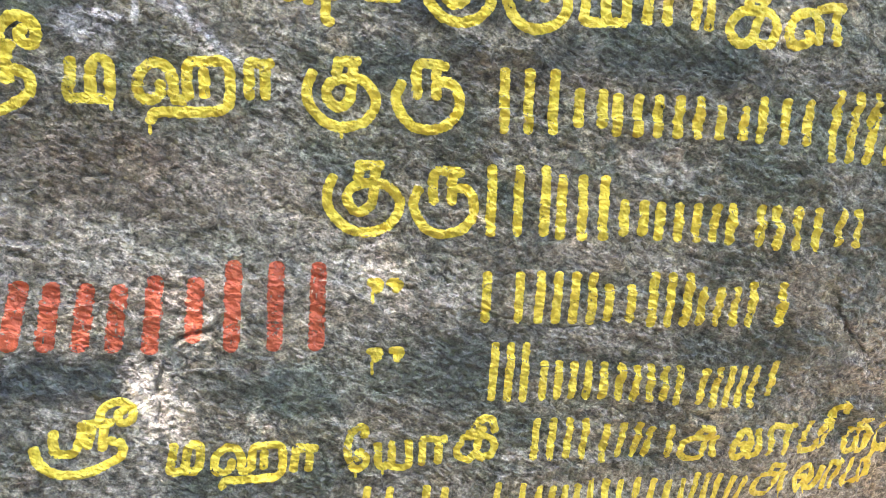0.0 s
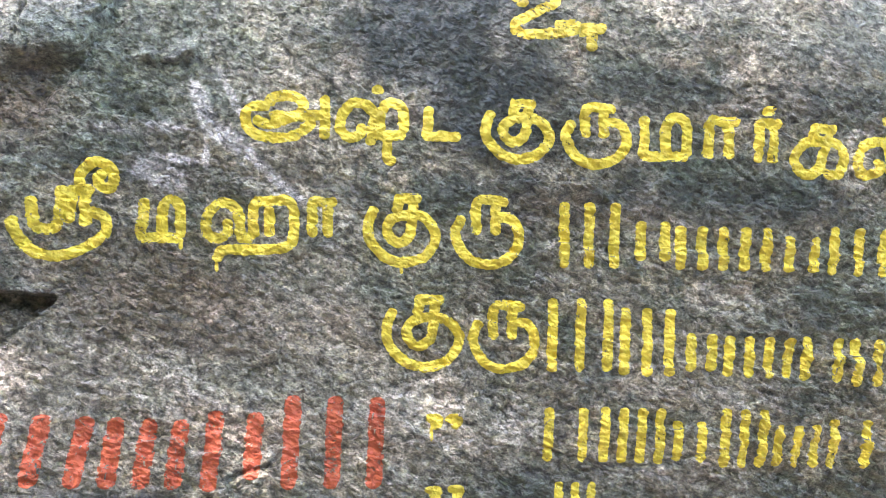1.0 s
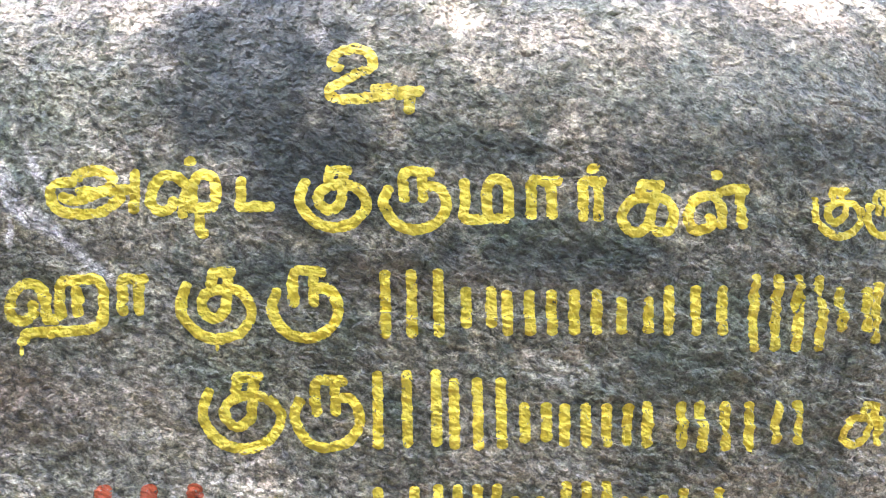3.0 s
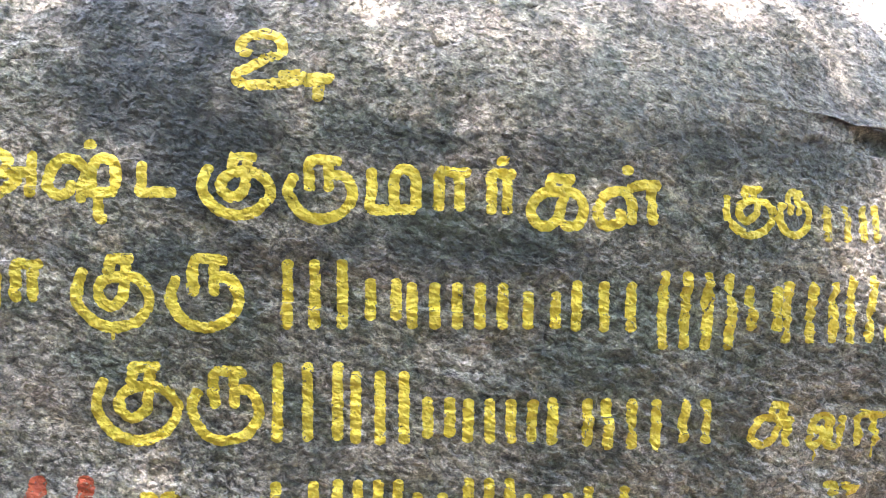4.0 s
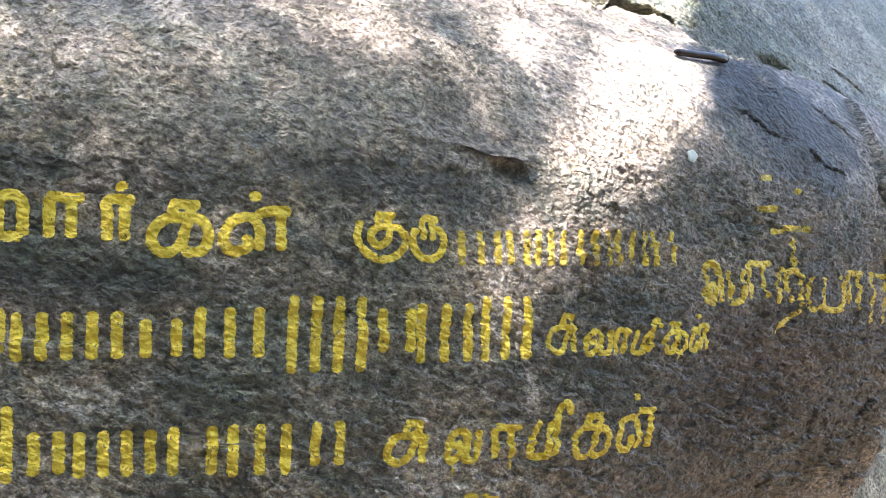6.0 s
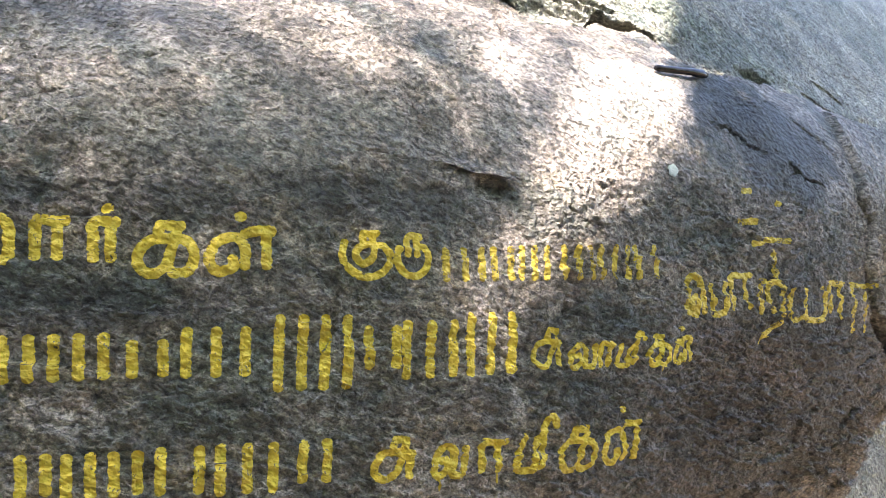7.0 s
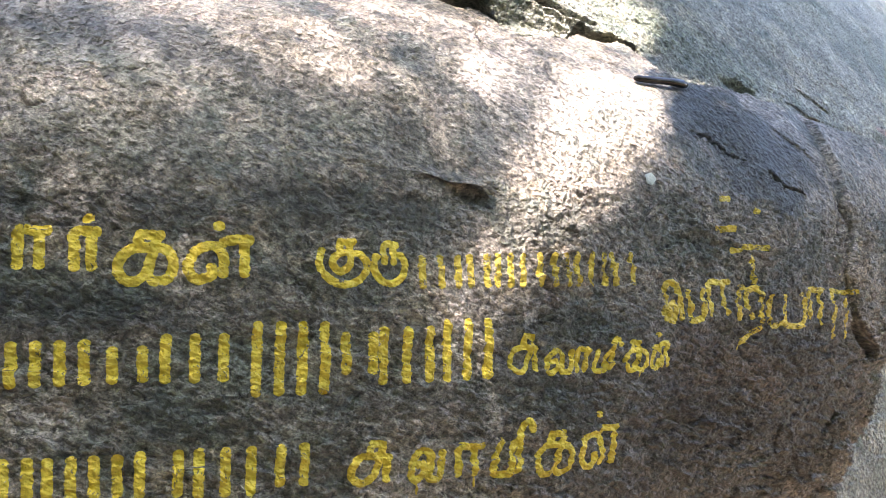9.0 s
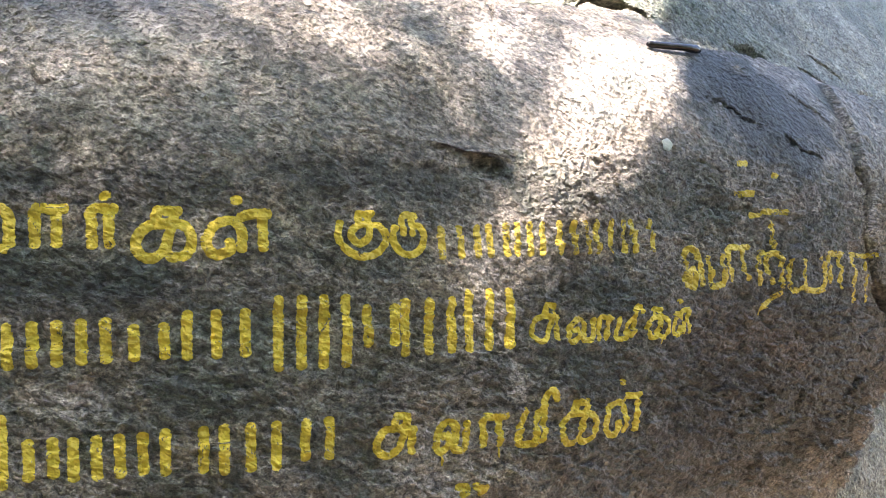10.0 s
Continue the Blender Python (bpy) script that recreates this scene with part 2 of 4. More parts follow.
CRACKS = (
    ([(0.032, 1.311), (0.028, 1.256), (0.018, 1.207)], 0.004, 0.008),
    ([(-0.001, 1.095), (0.037, 1.065), (0.027, 1.021)], 0.004, 0.010),
    ([(-0.098, 1.062), (-0.011, 1.045), (0.119, 0.933), (0.288, 0.901), (0.444, 0.935), (0.535, 0.962)], 0.006, 0.012),
    ([(-0.554, 0.875), (-0.516, 0.891), (-0.477, 0.896), (-0.444, 0.931)], 0.010, 0.025),
    ([(0.954, 1.028), (0.991, 0.926), (1.112, 0.794)], 0.008, 0.02),
    ([(-0.564, 0.84), (-0.572, 0.77), (-0.551, 0.663)], 0.006, 0.012),
    ([(1.582, 1.489), (1.596, 1.439), (1.62, 1.421)], 0.007, 0.015),
    ([(2.20, 2.015), (2.26, 2.003), (2.31, 1.985), (2.35, 1.96), (2.40, 1.945), (2.44, 1.935)], 0.010, 0.035),
    ([(2.54, 1.91), (2.60, 1.862), (2.66, 1.845), (2.71, 1.83)], 0.008, 0.035),
    ([(0.985, 1.748), (1.061, 1.761), (1.139, 1.74)], 0.004, 0.005),
    ([(1.465, 2.135), (1.475, 2.115), (1.50, 2.09)], 0.010, 0.03),
    ([(1.845, 2.04), (1.852, 2.03)], 0.009, 0.03),
    ([(1.94, 1.70), (1.96, 1.735), (2.05, 1.785), (2.12, 1.79), (2.19, 1.765), (2.23, 1.72)], 0.006, 0.014),
    ([(1.73, 2.335), (1.86, 2.31), (1.96, 2.285), (2.04, 2.255)], 0.006, 0.02),
    ([(1.490, 2.39), (1.497, 2.34), (1.505, 2.29), (1.492, 2.215)], 0.013, 0.05),
    ([(0.4, 1.96), (0.424, 1.94), (0.455, 1.933)], 0.010, 0.022),
    ([(1.036, 1.83), (1.141, 1.825), (1.237, 1.804), (1.322, 1.786)], 0.004, 0.007),
    ([(-0.822, 1.032), (-0.743, 1.007), (-0.648, 0.936)], 0.006, 0.012),
    ([(-0.658, 1.748), (-0.668, 1.712), (-0.70, 1.711)], 0.004, 0.010),
    ([(-0.846, 1.86), (-0.858, 1.83), (-0.853, 1.80)], 0.004, 0.012),
    ([(2.62, 2.10), (2.74, 2.02), (2.82, 1.93), (2.88, 1.80)], 0.005, 0.015),
    ([(2.575, 1.30), (2.68, 1.29), (2.79, 1.262)], 0.006, 0.014),
    ([(2.51, 1.09), (2.57, 1.0), (2.62, 0.927), (2.77, 0.74)], 0.006, 0.014),
    ([(2.286, 1.304), (2.344, 1.275)], 0.006, 0.015),
    ([(-1.01, 2.05), (-1.0, 1.9), (-1.01, 1.76), (-1.03, 1.6)], 0.004, 0.010),
)


def swell(x, z):
    """Depth of the boulder's smooth face, a quartic in x and z."""
    a, b, out, k = x - 0.7, z - 1.5, 0.0, 0
    for i in range(5):
        for j in range(5 - i):
            out, k = out + FACE[k] * a**i * b**j, k + 1
    return out


def face(x, z):
    """The smooth face, carried on evenly past the part that the quartic serves."""
    xc, zc, e = np.clip(x, -1.0, 2.4), np.clip(z, 0.85, 2.3), 1e-3
    gx = np.minimum((swell(xc + e, zc) - swell(xc - e, zc)) / 2 / e, 0.60)
    gz = (swell(xc, zc + e) - swell(xc, zc - e)) / 2 / e
    return swell(xc, zc) + gx * (x - xc) + gz * (z - zc) + 0.06 * np.maximum(0, x - 2.4) ** 2 + 0.25 * np.maximum(0, z - 2.3) ** 2


def relief(x, z):
    """How far the stone stands proud of the smooth face: swells, chips in scales, grain."""
    dip = radians(-22)
    s, t = x * math.cos(dip) + z * math.sin(dip), -x * math.sin(dip) + z * math.cos(dip)
    bend = 0.02 * gradient_noise(x / 0.11, z / 0.11, 90)
    wide = octaves(x, z, 0.42, 4, 3)
    big = scales(s * 0.6 + bend, t + bend, 0.085, 21)
    mid = scales(s * 0.65 + bend * 0.8, t - bend * 0.8, 0.034, 33)
    small = scales(s * 0.75 + bend * 0.6, t + bend * 0.5, 0.016, 47)
    lumps = octaves(s * 0.62, t, 0.036, 3, 61, 0.62)
    crest = octaves(s * 0.62 + bend, t, 0.050, 4, 120, 0.6, True)
    smooth = step(1.70, 1.86, z + 0.03 * gradient_noise(x / 0.2, z / 0.2, 78)) * step(0.25, 0.6, x)
    rough = 0.6 + 0.4 * step(-0.25, 0.25, octaves(x, z, 0.5, 2, 77)) - 0.42 * smooth + 0.3 * step(1.9, 2.2, x) * (1 - smooth)
    return 0.024 * wide + rough * (0.014 * big + 0.010 * mid + 0.0065 * small + 0.014 * lumps + 0.005 * crest)


def edge_height(x, line):
    return np.interp(x, [p[0] for p in line], [p[1] for p in line])


def lip(x, z, line, lift, rise, wob):
    """A wedge of stone that juts out over the bent line and dies away above it."""
    up = z + 0.5 * wob - edge_height(x, line)
    ends = step(line[0][0] - 0.012, line[0][0] + 0.012, x) * (1 - step(line[-1][0] - 0.012, line[-1][0] + 0.012, x + 0.4 * wob))
    return lift * step(0.0, 0.007, up) * np.clip(1 - up / rise, 0, 1) * ends


def boulder_depth(x, z):
    """Relief and breaks of the painted boulder: cracks, the broken corner, the top and side edges."""
    h = relief(x, z)
    wob = 0.012 * gradient_noise(x / 0.05, z / 0.05, 8) + 0.006 * gradient_noise(x / 0.018, z / 0.018, 9)
    for line, wide, deep in CRACKS:
        box = (min(p[0] for p in line) - 0.1, max(p[0] for p in line) + 0.1, min(p[1] for p in line) - 0.1, max(p[1] for p in line) + 0.1)
        inside = (x > box[0]) & (x < box[1]) & (z > box[2]) & (z < box[3])
        d, share = near_line(x[inside] + wob[inside], z[inside] + wob[inside], line, True)
        taper = np.clip(6 * np.minimum(share, 1 - share), 0.12, 1) ** 0.7 * (0.65 + 28 * np.abs(wob[inside]))
        h[inside] -= deep * np.minimum(taper, 1) * (1 - step(0.1 * wide * taper, wide * taper + 0.0015, d))
    # the broken corner: a block that juts out, a hollow under it, and a dark ledge lower down
    under = z + 0.6 * wob - edge_height(x, [(-1.1, 1.70), (-1.03, 1.716), (-0.975, 1.731), (-0.946, 1.750), (-0.909, 1.734), (-0.88, 1.748), (-0.853, 1.800), (-0.80, 1.93)])
    h += 0.030 * (1 - np.exp(-np.maximum(under, 0) / 0.007)) * step(0.20, 0.03, under) * step(-0.80, -0.88, x + wob)
    h += lip(x, z, [(-0.725, 1.744), (-0.699, 1.742), (-0.655, 1.770)], 0.026, 0.055, wob)
    h += lip(x, z, [(-0.775, 1.744), (-0.750, 1.748), (-0.728, 1.728)], 0.022, 0.035, wob)
    rim = np.interp(z, (1.58, 1.60, 1.633, 1.70, 1.745), (-1.02, -0.955, -0.945, -0.90, -0.872))
    hollow = step(-0.01, 0.028, np.minimum(rim - x, 1.75 - z) + 0.8 * wob)
    h -= 0.032 * hollow * step(1.575, 1.60, z)
    ledge = step(0.0, 0.010, np.minimum(np.minimum(1.258 - z - 0.15 * (x + 0.905), z - 1.238 - 1.05 * (x + 0.905)), -0.895 - x) + 0.5 * wob)
    h -= 0.09 * ledge
    # a low step where the lower coat of stone has come away
    shelf = edge_height(x, [(-2, 1.45), (-1, 1.47), (0.4, 1.70), (0.95, 1.745), (1.1, 1.755), (1.3, 1.74), (1.36, 1.775), (1.45, 1.75), (1.7, 1.70), (3, 1.6)])
    h -= 0.006 * (1 - step(-0.004, 0.006, z - shelf + wob)) * step(0.85, 1.0, x) * (1 - step(1.4, 1.5, x))
    # thin slivers round the scar under the flake
    scar = step(0.0, 0.01, 0.045 - np.hypot((x - 1.40) * 0.8, (z - 1.745) * 1.5) + 0.5 * wob)
    h -= 0.012 * scar
    # a second, smaller block beyond the slit
    d = near_line(x + wob * 0.5, z + wob * 0.5, SLIT)
    h += 0.03 * step(0.0, 0.02, x - np.interp(z, [p[1] for p in SLIT[::-1]], [p[0] for p in SLIT[::-1]])) * step(1.2, 1.26, z) * step(2.2, 2.1, z)
    h -= 0.12 * (1 - step(0.002, 0.007 + 0.016 * step(1.42, 1.28, z), d))
    # side and top edges roll away
    over = np.maximum(0, z + wob - edge_height(x, CRACK_TOP)) * step(1.25, 1.5, x) 
    h -= 9.0 * np.minimum(over, 0.12)
    side = np.maximum(0, x - np.interp(z, (0.5, 0.9, 1.25, 1.5, 1.75, 2.0, 2.2), (3.08, 3.10, 3.12, 3.18, 3.26, 3.36, 3.44)) + wob * 0.5)
    h -= 3.0 * np.minimum(side, 0.6) + 6.0 * side**2
    return h


# films and bare patches of the face, some dark ones painting in shade: x, z, half width, half height, turn, strength;
# and how soft and ragged their rims are
FILMS = {
    "algae_shade": (0.4, 0.8, (
        # this row also paints in shade at the top left and lower right
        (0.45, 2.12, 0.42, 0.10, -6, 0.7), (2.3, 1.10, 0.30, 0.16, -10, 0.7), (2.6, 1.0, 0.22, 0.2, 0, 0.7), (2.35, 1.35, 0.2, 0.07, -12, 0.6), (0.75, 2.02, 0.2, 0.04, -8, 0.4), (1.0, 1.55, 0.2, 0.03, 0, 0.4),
        (0.03, 0.80, 0.15, 0.09, -8, 0.8), (-0.66, 1.33, 0.08, 0.04, 15, 0.6), (-0.77, 0.82, 0.14, 0.028, -6, 0.9), (0.72, 0.82, 0.17, 0.09, 0, 0.7), (0.82, 1.34, 0.24, 0.07, -6, 0.5), (-0.21, 1.25, 0.09, 0.03, -20, 0.6),
        (-0.29, 0.76, 0.06, 0.06, 0, 0.7), (0.22, 0.65, 0.09, 0.05, 0, 0.7), (-0.10, 1.47, 0.11, 0.05, -10, 0.8), (0.30, 1.74, 0.13, 0.05, -10, 0.7), (0.51, 1.52, 0.26, 0.05, -4, 0.8), (1.16, 1.70, 0.20, 0.05, -6, 0.5),
        (0.76, 1.25, 0.12, 0.05, -8, 0.7), (1.64, 1.22, 0.16, 0.06, -8, 0.6), (1.71, 1.41, 0.18, 0.05, -6, 0.6), (-0.36, 0.77, 0.10, 0.04, 0, 0.5), (-0.33, 0.57, 0.22, 0.05, 0, 0.6), (0.10, 1.21, 0.14, 0.03, -15, 0.5),
        (0.42, 1.00, 0.20, 0.03, -10, 0.5), (-0.45, 1.43, 0.20, 0.04, -20, 0.6), (2.05, 1.66, 0.20, 0.06, -12, 0.5), (0.62, 1.86, 0.22, 0.04, -10, 0.4),
    )),
    "seep_shade": (0.5, 0.6, (
        # wide blots past x 1.9 and along the top also paint in shade
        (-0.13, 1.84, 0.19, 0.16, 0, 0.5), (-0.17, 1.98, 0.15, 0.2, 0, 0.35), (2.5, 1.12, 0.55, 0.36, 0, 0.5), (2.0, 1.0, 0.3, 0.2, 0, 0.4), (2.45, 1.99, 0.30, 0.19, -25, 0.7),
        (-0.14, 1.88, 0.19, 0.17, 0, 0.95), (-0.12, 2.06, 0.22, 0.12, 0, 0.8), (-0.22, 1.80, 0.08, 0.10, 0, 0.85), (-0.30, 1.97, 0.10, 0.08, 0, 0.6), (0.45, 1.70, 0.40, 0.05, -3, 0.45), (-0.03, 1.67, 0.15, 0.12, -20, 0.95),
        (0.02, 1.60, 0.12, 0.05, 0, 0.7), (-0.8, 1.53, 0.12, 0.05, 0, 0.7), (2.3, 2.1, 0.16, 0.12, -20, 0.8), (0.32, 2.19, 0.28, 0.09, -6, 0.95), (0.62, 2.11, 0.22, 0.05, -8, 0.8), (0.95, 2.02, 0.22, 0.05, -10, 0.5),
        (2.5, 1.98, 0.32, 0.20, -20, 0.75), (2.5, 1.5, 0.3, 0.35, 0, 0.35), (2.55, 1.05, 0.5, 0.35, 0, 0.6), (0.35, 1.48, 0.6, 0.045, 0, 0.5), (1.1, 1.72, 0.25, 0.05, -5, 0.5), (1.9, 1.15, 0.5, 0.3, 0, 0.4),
        (-0.75, 0.82, 0.2, 0.05, 0, 0.75), (0.25, 0.86, 0.25, 0.08, 0, 0.45),
    )),
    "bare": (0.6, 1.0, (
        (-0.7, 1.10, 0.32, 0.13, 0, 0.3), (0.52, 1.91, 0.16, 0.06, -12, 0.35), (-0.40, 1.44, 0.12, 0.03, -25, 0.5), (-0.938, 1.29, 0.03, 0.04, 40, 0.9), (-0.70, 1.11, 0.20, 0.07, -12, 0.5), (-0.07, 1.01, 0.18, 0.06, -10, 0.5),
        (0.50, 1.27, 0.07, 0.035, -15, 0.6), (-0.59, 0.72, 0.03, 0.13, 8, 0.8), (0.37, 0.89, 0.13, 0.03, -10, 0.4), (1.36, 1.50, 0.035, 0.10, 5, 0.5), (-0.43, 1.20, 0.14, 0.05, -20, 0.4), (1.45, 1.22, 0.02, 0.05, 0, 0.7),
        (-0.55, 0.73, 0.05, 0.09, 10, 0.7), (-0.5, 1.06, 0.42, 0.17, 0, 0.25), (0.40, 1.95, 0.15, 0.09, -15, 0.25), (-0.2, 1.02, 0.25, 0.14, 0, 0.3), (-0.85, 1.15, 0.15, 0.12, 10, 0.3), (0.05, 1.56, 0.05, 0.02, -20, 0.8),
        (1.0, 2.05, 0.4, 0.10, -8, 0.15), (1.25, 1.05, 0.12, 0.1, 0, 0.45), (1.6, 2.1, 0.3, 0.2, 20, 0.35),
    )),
    "lichen_film": (0.5, 0.6, (
        (-0.45, 1.08, 0.16, 0.05, -12, 0.5), (-0.78, 1.20, 0.10, 0.04, 0, 0.5), (-0.2, 0.78, 0.14, 0.05, 0, 0.5), (0.9, 1.38, 0.2, 0.06, 0, 0.4), (2.35, 0.95, 0.12, 0.08, 0, 0.4),
        (-0.78, 1.76, 0.32, 0.20, 20, 0.75), (-0.92, 1.56, 0.12, 0.05, 45, 0.6), (-0.1, 1.30, 0.3, 0.1, 0, 0.3), (1.0, 1.35, 0.3, 0.15, 0, 0.3), (0.9, 1.9, 0.3, 0.1, 0, 0.3),
    )),
    "white_streak": (0.3, 0.6, (
        (-0.632, 1.645, 0.065, 0.017, -65, 0.8), (-0.585, 1.588, 0.07, 0.018, -28, 0.8), (-0.50, 1.525, 0.11, 0.013, -42, 0.9), (-0.59, 1.70, 0.06, 0.010, -62, 0.8), (-0.626, 1.56, 0.04, 0.007, -88, 0.8), (-0.725, 1.51, 0.06, 0.030, -20, 0.7),
        (-0.69, 1.545, 0.05, 0.010, -8, 0.9), (-0.75, 1.605, 0.10, 0.014, 2, 0.5), (-0.02, 1.97, 0.05, 0.02, -50, 0.2),
    )),
    "earth": (0.5, 0.6, (
        (-0.62, 1.20, 0.30, 0.09, -15, 0.45), (-0.25, 1.17, 0.20, 0.05, -18, 0.4), (-0.85, 1.10, 0.12, 0.05, -10, 0.4), (-0.5, 0.98, 0.3, 0.04, -8, 0.35), (0.3, 1.22, 0.2, 0.03, -12, 0.35),
        (-0.75, 1.25, 0.25, 0.12, 0, 0.5), (-0.97, 1.66, 0.08, 0.09, 20, 0.85), (2.3, 1.1, 0.5, 0.3, 0, 0.3), (2.16, 1.30, 0.18, 0.10, -10, 0.5),
        (2.42, 1.2, 0.12, 0.06, -15, 0.6), (-0.62, 1.27, 0.10, 0.03, -15, 0.5), (0.2, 1.45, 0.2, 0.03, -8, 0.4),
    )),
}


def film_layers(x, z):
    """How strongly each film covers each (x, z) of the face."""
    rim = octaves(x, z, 0.11, 6, 200, 0.6)
    layers = {}
    for film, (soft, ragged, blots) in FILMS.items():
        bare = np.ones(x.shape)
        for bx, bz, rx, rz, turn, much in blots:
            c, s = math.cos(radians(turn)), math.sin(radians(turn))
            far = np.hypot(((x - bx) * c + (z - bz) * s) / rx, ((z - bz) * c - (x - bx) * s) / rz)
            bare *= 1 - much * step(1 + soft, 1 - soft, far + 1.6 * ragged * rim)
        layers[film] = 1 - bare
    return layers


def spread(*parts):
    """Even steps of the given size from stop to stop."""
    out = []
    for a, b, size in parts:
        out += list(np.arange(a, b - size * 0.5, size))
    return np.array(out + [parts[-1][1]])


def sheet(xs, zs, base, proud):
    """Places of a rock face: the smooth base, displaced along its normal by the relief."""
    x, z = np.meshgrid(xs, zs)
    y, e = base(x, z), 2e-3
    gx, gz = (base(x + e, z) - base(x - e, z)) / 2 / e, (base(x, z + e) - base(x, z - e)) / 2 / e
    n = np.stack([gx, -np.ones_like(gx), gz], -1)
    n /= np.linalg.norm(n, axis=-1, keepdims=True)
    return np.stack([x, y, z], -1) + n * proud(x, z)[..., None], n


def grid_mesh(name, points, back, material, layers={}):
    """A closed lump: the face, and its rim carried straight back."""
    rows, cols = points.shape[:2]
    idx = np.arange(rows * cols).reshape(rows, cols)
    quads = np.stack([idx[:-1, :-1], idx[:-1, 1:], idx[1:, 1:], idx[1:, :-1]], -1).reshape(-1, 4)
    rim = np.concatenate([idx[0, :-1], idx[:-1, -1], idx[-1, :0:-1], idx[:0:-1, 0]])
    flat = points.reshape(-1, 3)
    rear = flat[rim] * (1, 0, 1) + (0, back, 0)
    behind = np.arange(len(rim)) + len(flat)
    nxt = np.roll(np.arange(len(rim)), -1)
    sides = np.stack([rim, behind, behind[nxt], rim[nxt]], -1)
    verts, faces = np.concatenate([flat, rear]), np.concatenate([quads, sides])
    me = bpy.data.meshes.new(name)
    me.vertices.add(len(verts))
    me.vertices.foreach_set("co", verts.astype(np.float32).ravel())
    me.loops.add(faces.size)
    me.loops.foreach_set("vertex_index", faces.astype(np.int32).ravel())
    me.polygons.add(len(faces))
    me.polygons.foreach_set("loop_start", np.arange(0, faces.size, 4, dtype=np.int32))
    me.polygons.foreach_set("loop_total", np.full(len(faces), 4, dtype=np.int32))
    me.update(calc_edges=True)
    for film, values in layers.items():
        me.attributes.new(film, "FLOAT", "POINT").data.foreach_set("value", np.r_[values.ravel(), np.zeros(len(rear))].astype(np.float32))
    me.materials.append(material)
    return me


XS = spread((-2.2, -1.15, 0.03), (-1.15, 2.62, 0.0034), (2.62, 3.56, 0.0036), (3.56, 3.8, 0.02))
ZS = spread((-0.15, 0.55, 0.03), (0.55, 2.46, 0.0034), (2.46, 3.2, 0.03))
FRONT, NORMALS = sheet(XS, ZS, face, boulder_depth)
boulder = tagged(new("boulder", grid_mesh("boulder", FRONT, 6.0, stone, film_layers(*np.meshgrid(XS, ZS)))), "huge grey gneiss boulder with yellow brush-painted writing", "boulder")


def on_face(x, z, lift):
    """Places on the rough face at the given (x, z), lifted off it."""
    i = np.clip(np.searchsorted(XS, x) - 1, 0, len(XS) - 2)
    j = np.clip(np.searchsorted(ZS, z) - 1, 0, len(ZS) - 2)
    u, v = ((x - XS[i]) / (XS[i + 1] - XS[i]))[..., None], ((z - ZS[j]) / (ZS[j + 1] - ZS[j]))[..., None]

    def blend(a):
        return (1 - u) * (1 - v) * a[j, i] + u * (1 - v) * a[j, i + 1] + (1 - u) * v * a[j + 1, i] + u * v * a[j + 1, i + 1]

    return blend(FRONT) + blend(NORMALS) * np.asarray(lift)[..., None]


# ---- the rock behind ----
def slab_face(x, z):
    """A slope that starts just behind the boulder's top edge and falls back beside it."""
    y = 2.63 + 0.66 * (x - 1.97) + 0.72 * np.maximum(0, z - 2.3) + 0.1 * np.minimum(0, z - 2.3)
    bound = face(np.minimum(x, 2.4), np.minimum(z, 2.4)) + 0.022 + 0.02 * gradient_noise(x / 0.13, z * 0, 71) + 0.3 * step(2.3, 2.1, z)
    return np.maximum(y, bound) + 1.2 * step(1.45, 1.2, x)


def slab_depth(x, z):
    h = relief(x + 11.3, z * 1.3 - 2.7) * 0.6 + 0.03 * octaves(x, z, 0.6, 3, 140)
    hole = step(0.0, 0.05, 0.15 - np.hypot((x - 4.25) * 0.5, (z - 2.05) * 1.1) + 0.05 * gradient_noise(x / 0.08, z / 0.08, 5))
    seam = 1 - step(0.002, 0.014, near_line(x + 0.02 * gradient_noise(x / 0.1, z / 0.1, 6), z, [(3.31, 2.46), (3.41, 2.42), (3.50, 2.37)]))
    rift = near_line(x + 0.02 * gradient_noise(x / 0.1, z / 0.1, 7), z + 0.02 * gradient_noise(z / 0.1, x / 0.1, 7), [(1.45, 2.62), (1.62, 2.56), (1.8, 2.50), (2.0, 2.47)])
    rift = 1 - step(0.003, 0.012, rift)
    gap = np.interp(x, (1.2, 1.46, 1.56, 1.64, 1.72, 1.88, 1.93, 2.1, 2.19, 2.24, 2.3, 2.5, 2.56, 2.68, 2.74), (0.02, 0.03, 0.03, 0.014, 0.010, 0.010, 0.024, 0.022, 0.010, 0.019, 0.019, 0.012, 0.032, 0.032, 0.008))
    joint = step(-0.05, -0.03, z - edge_height(x, CRACK_TOP)) * (1 - step(0.8, 1.5, (z - edge_height(x, CRACK_TOP) + 0.012 * gradient_noise(x / 0.05, z / 0.05, 18)) / gap))
    split = 1 - step(0.002, 0.012, near_line(x, z + 0.02 * gradient_noise(x / 0.1, z / 0.1, 16), [(3.14, 2.34), (3.25, 2.31), (3.38, 2.255)]))
    pocket = step(0.0, 0.02, 0.10 - np.hypot((x - 2.78) * 0.8, (z - 2.365 + 0.12 * (x - 2.78)) * 2.4) + 0.03 * gradient_noise(x / 0.06, z / 0.06, 17))
    return h - 0.12 * hole - 0.09 * seam - 0.05 * rift - 0.09 * split - 0.04 * pocket - 0.30 * joint


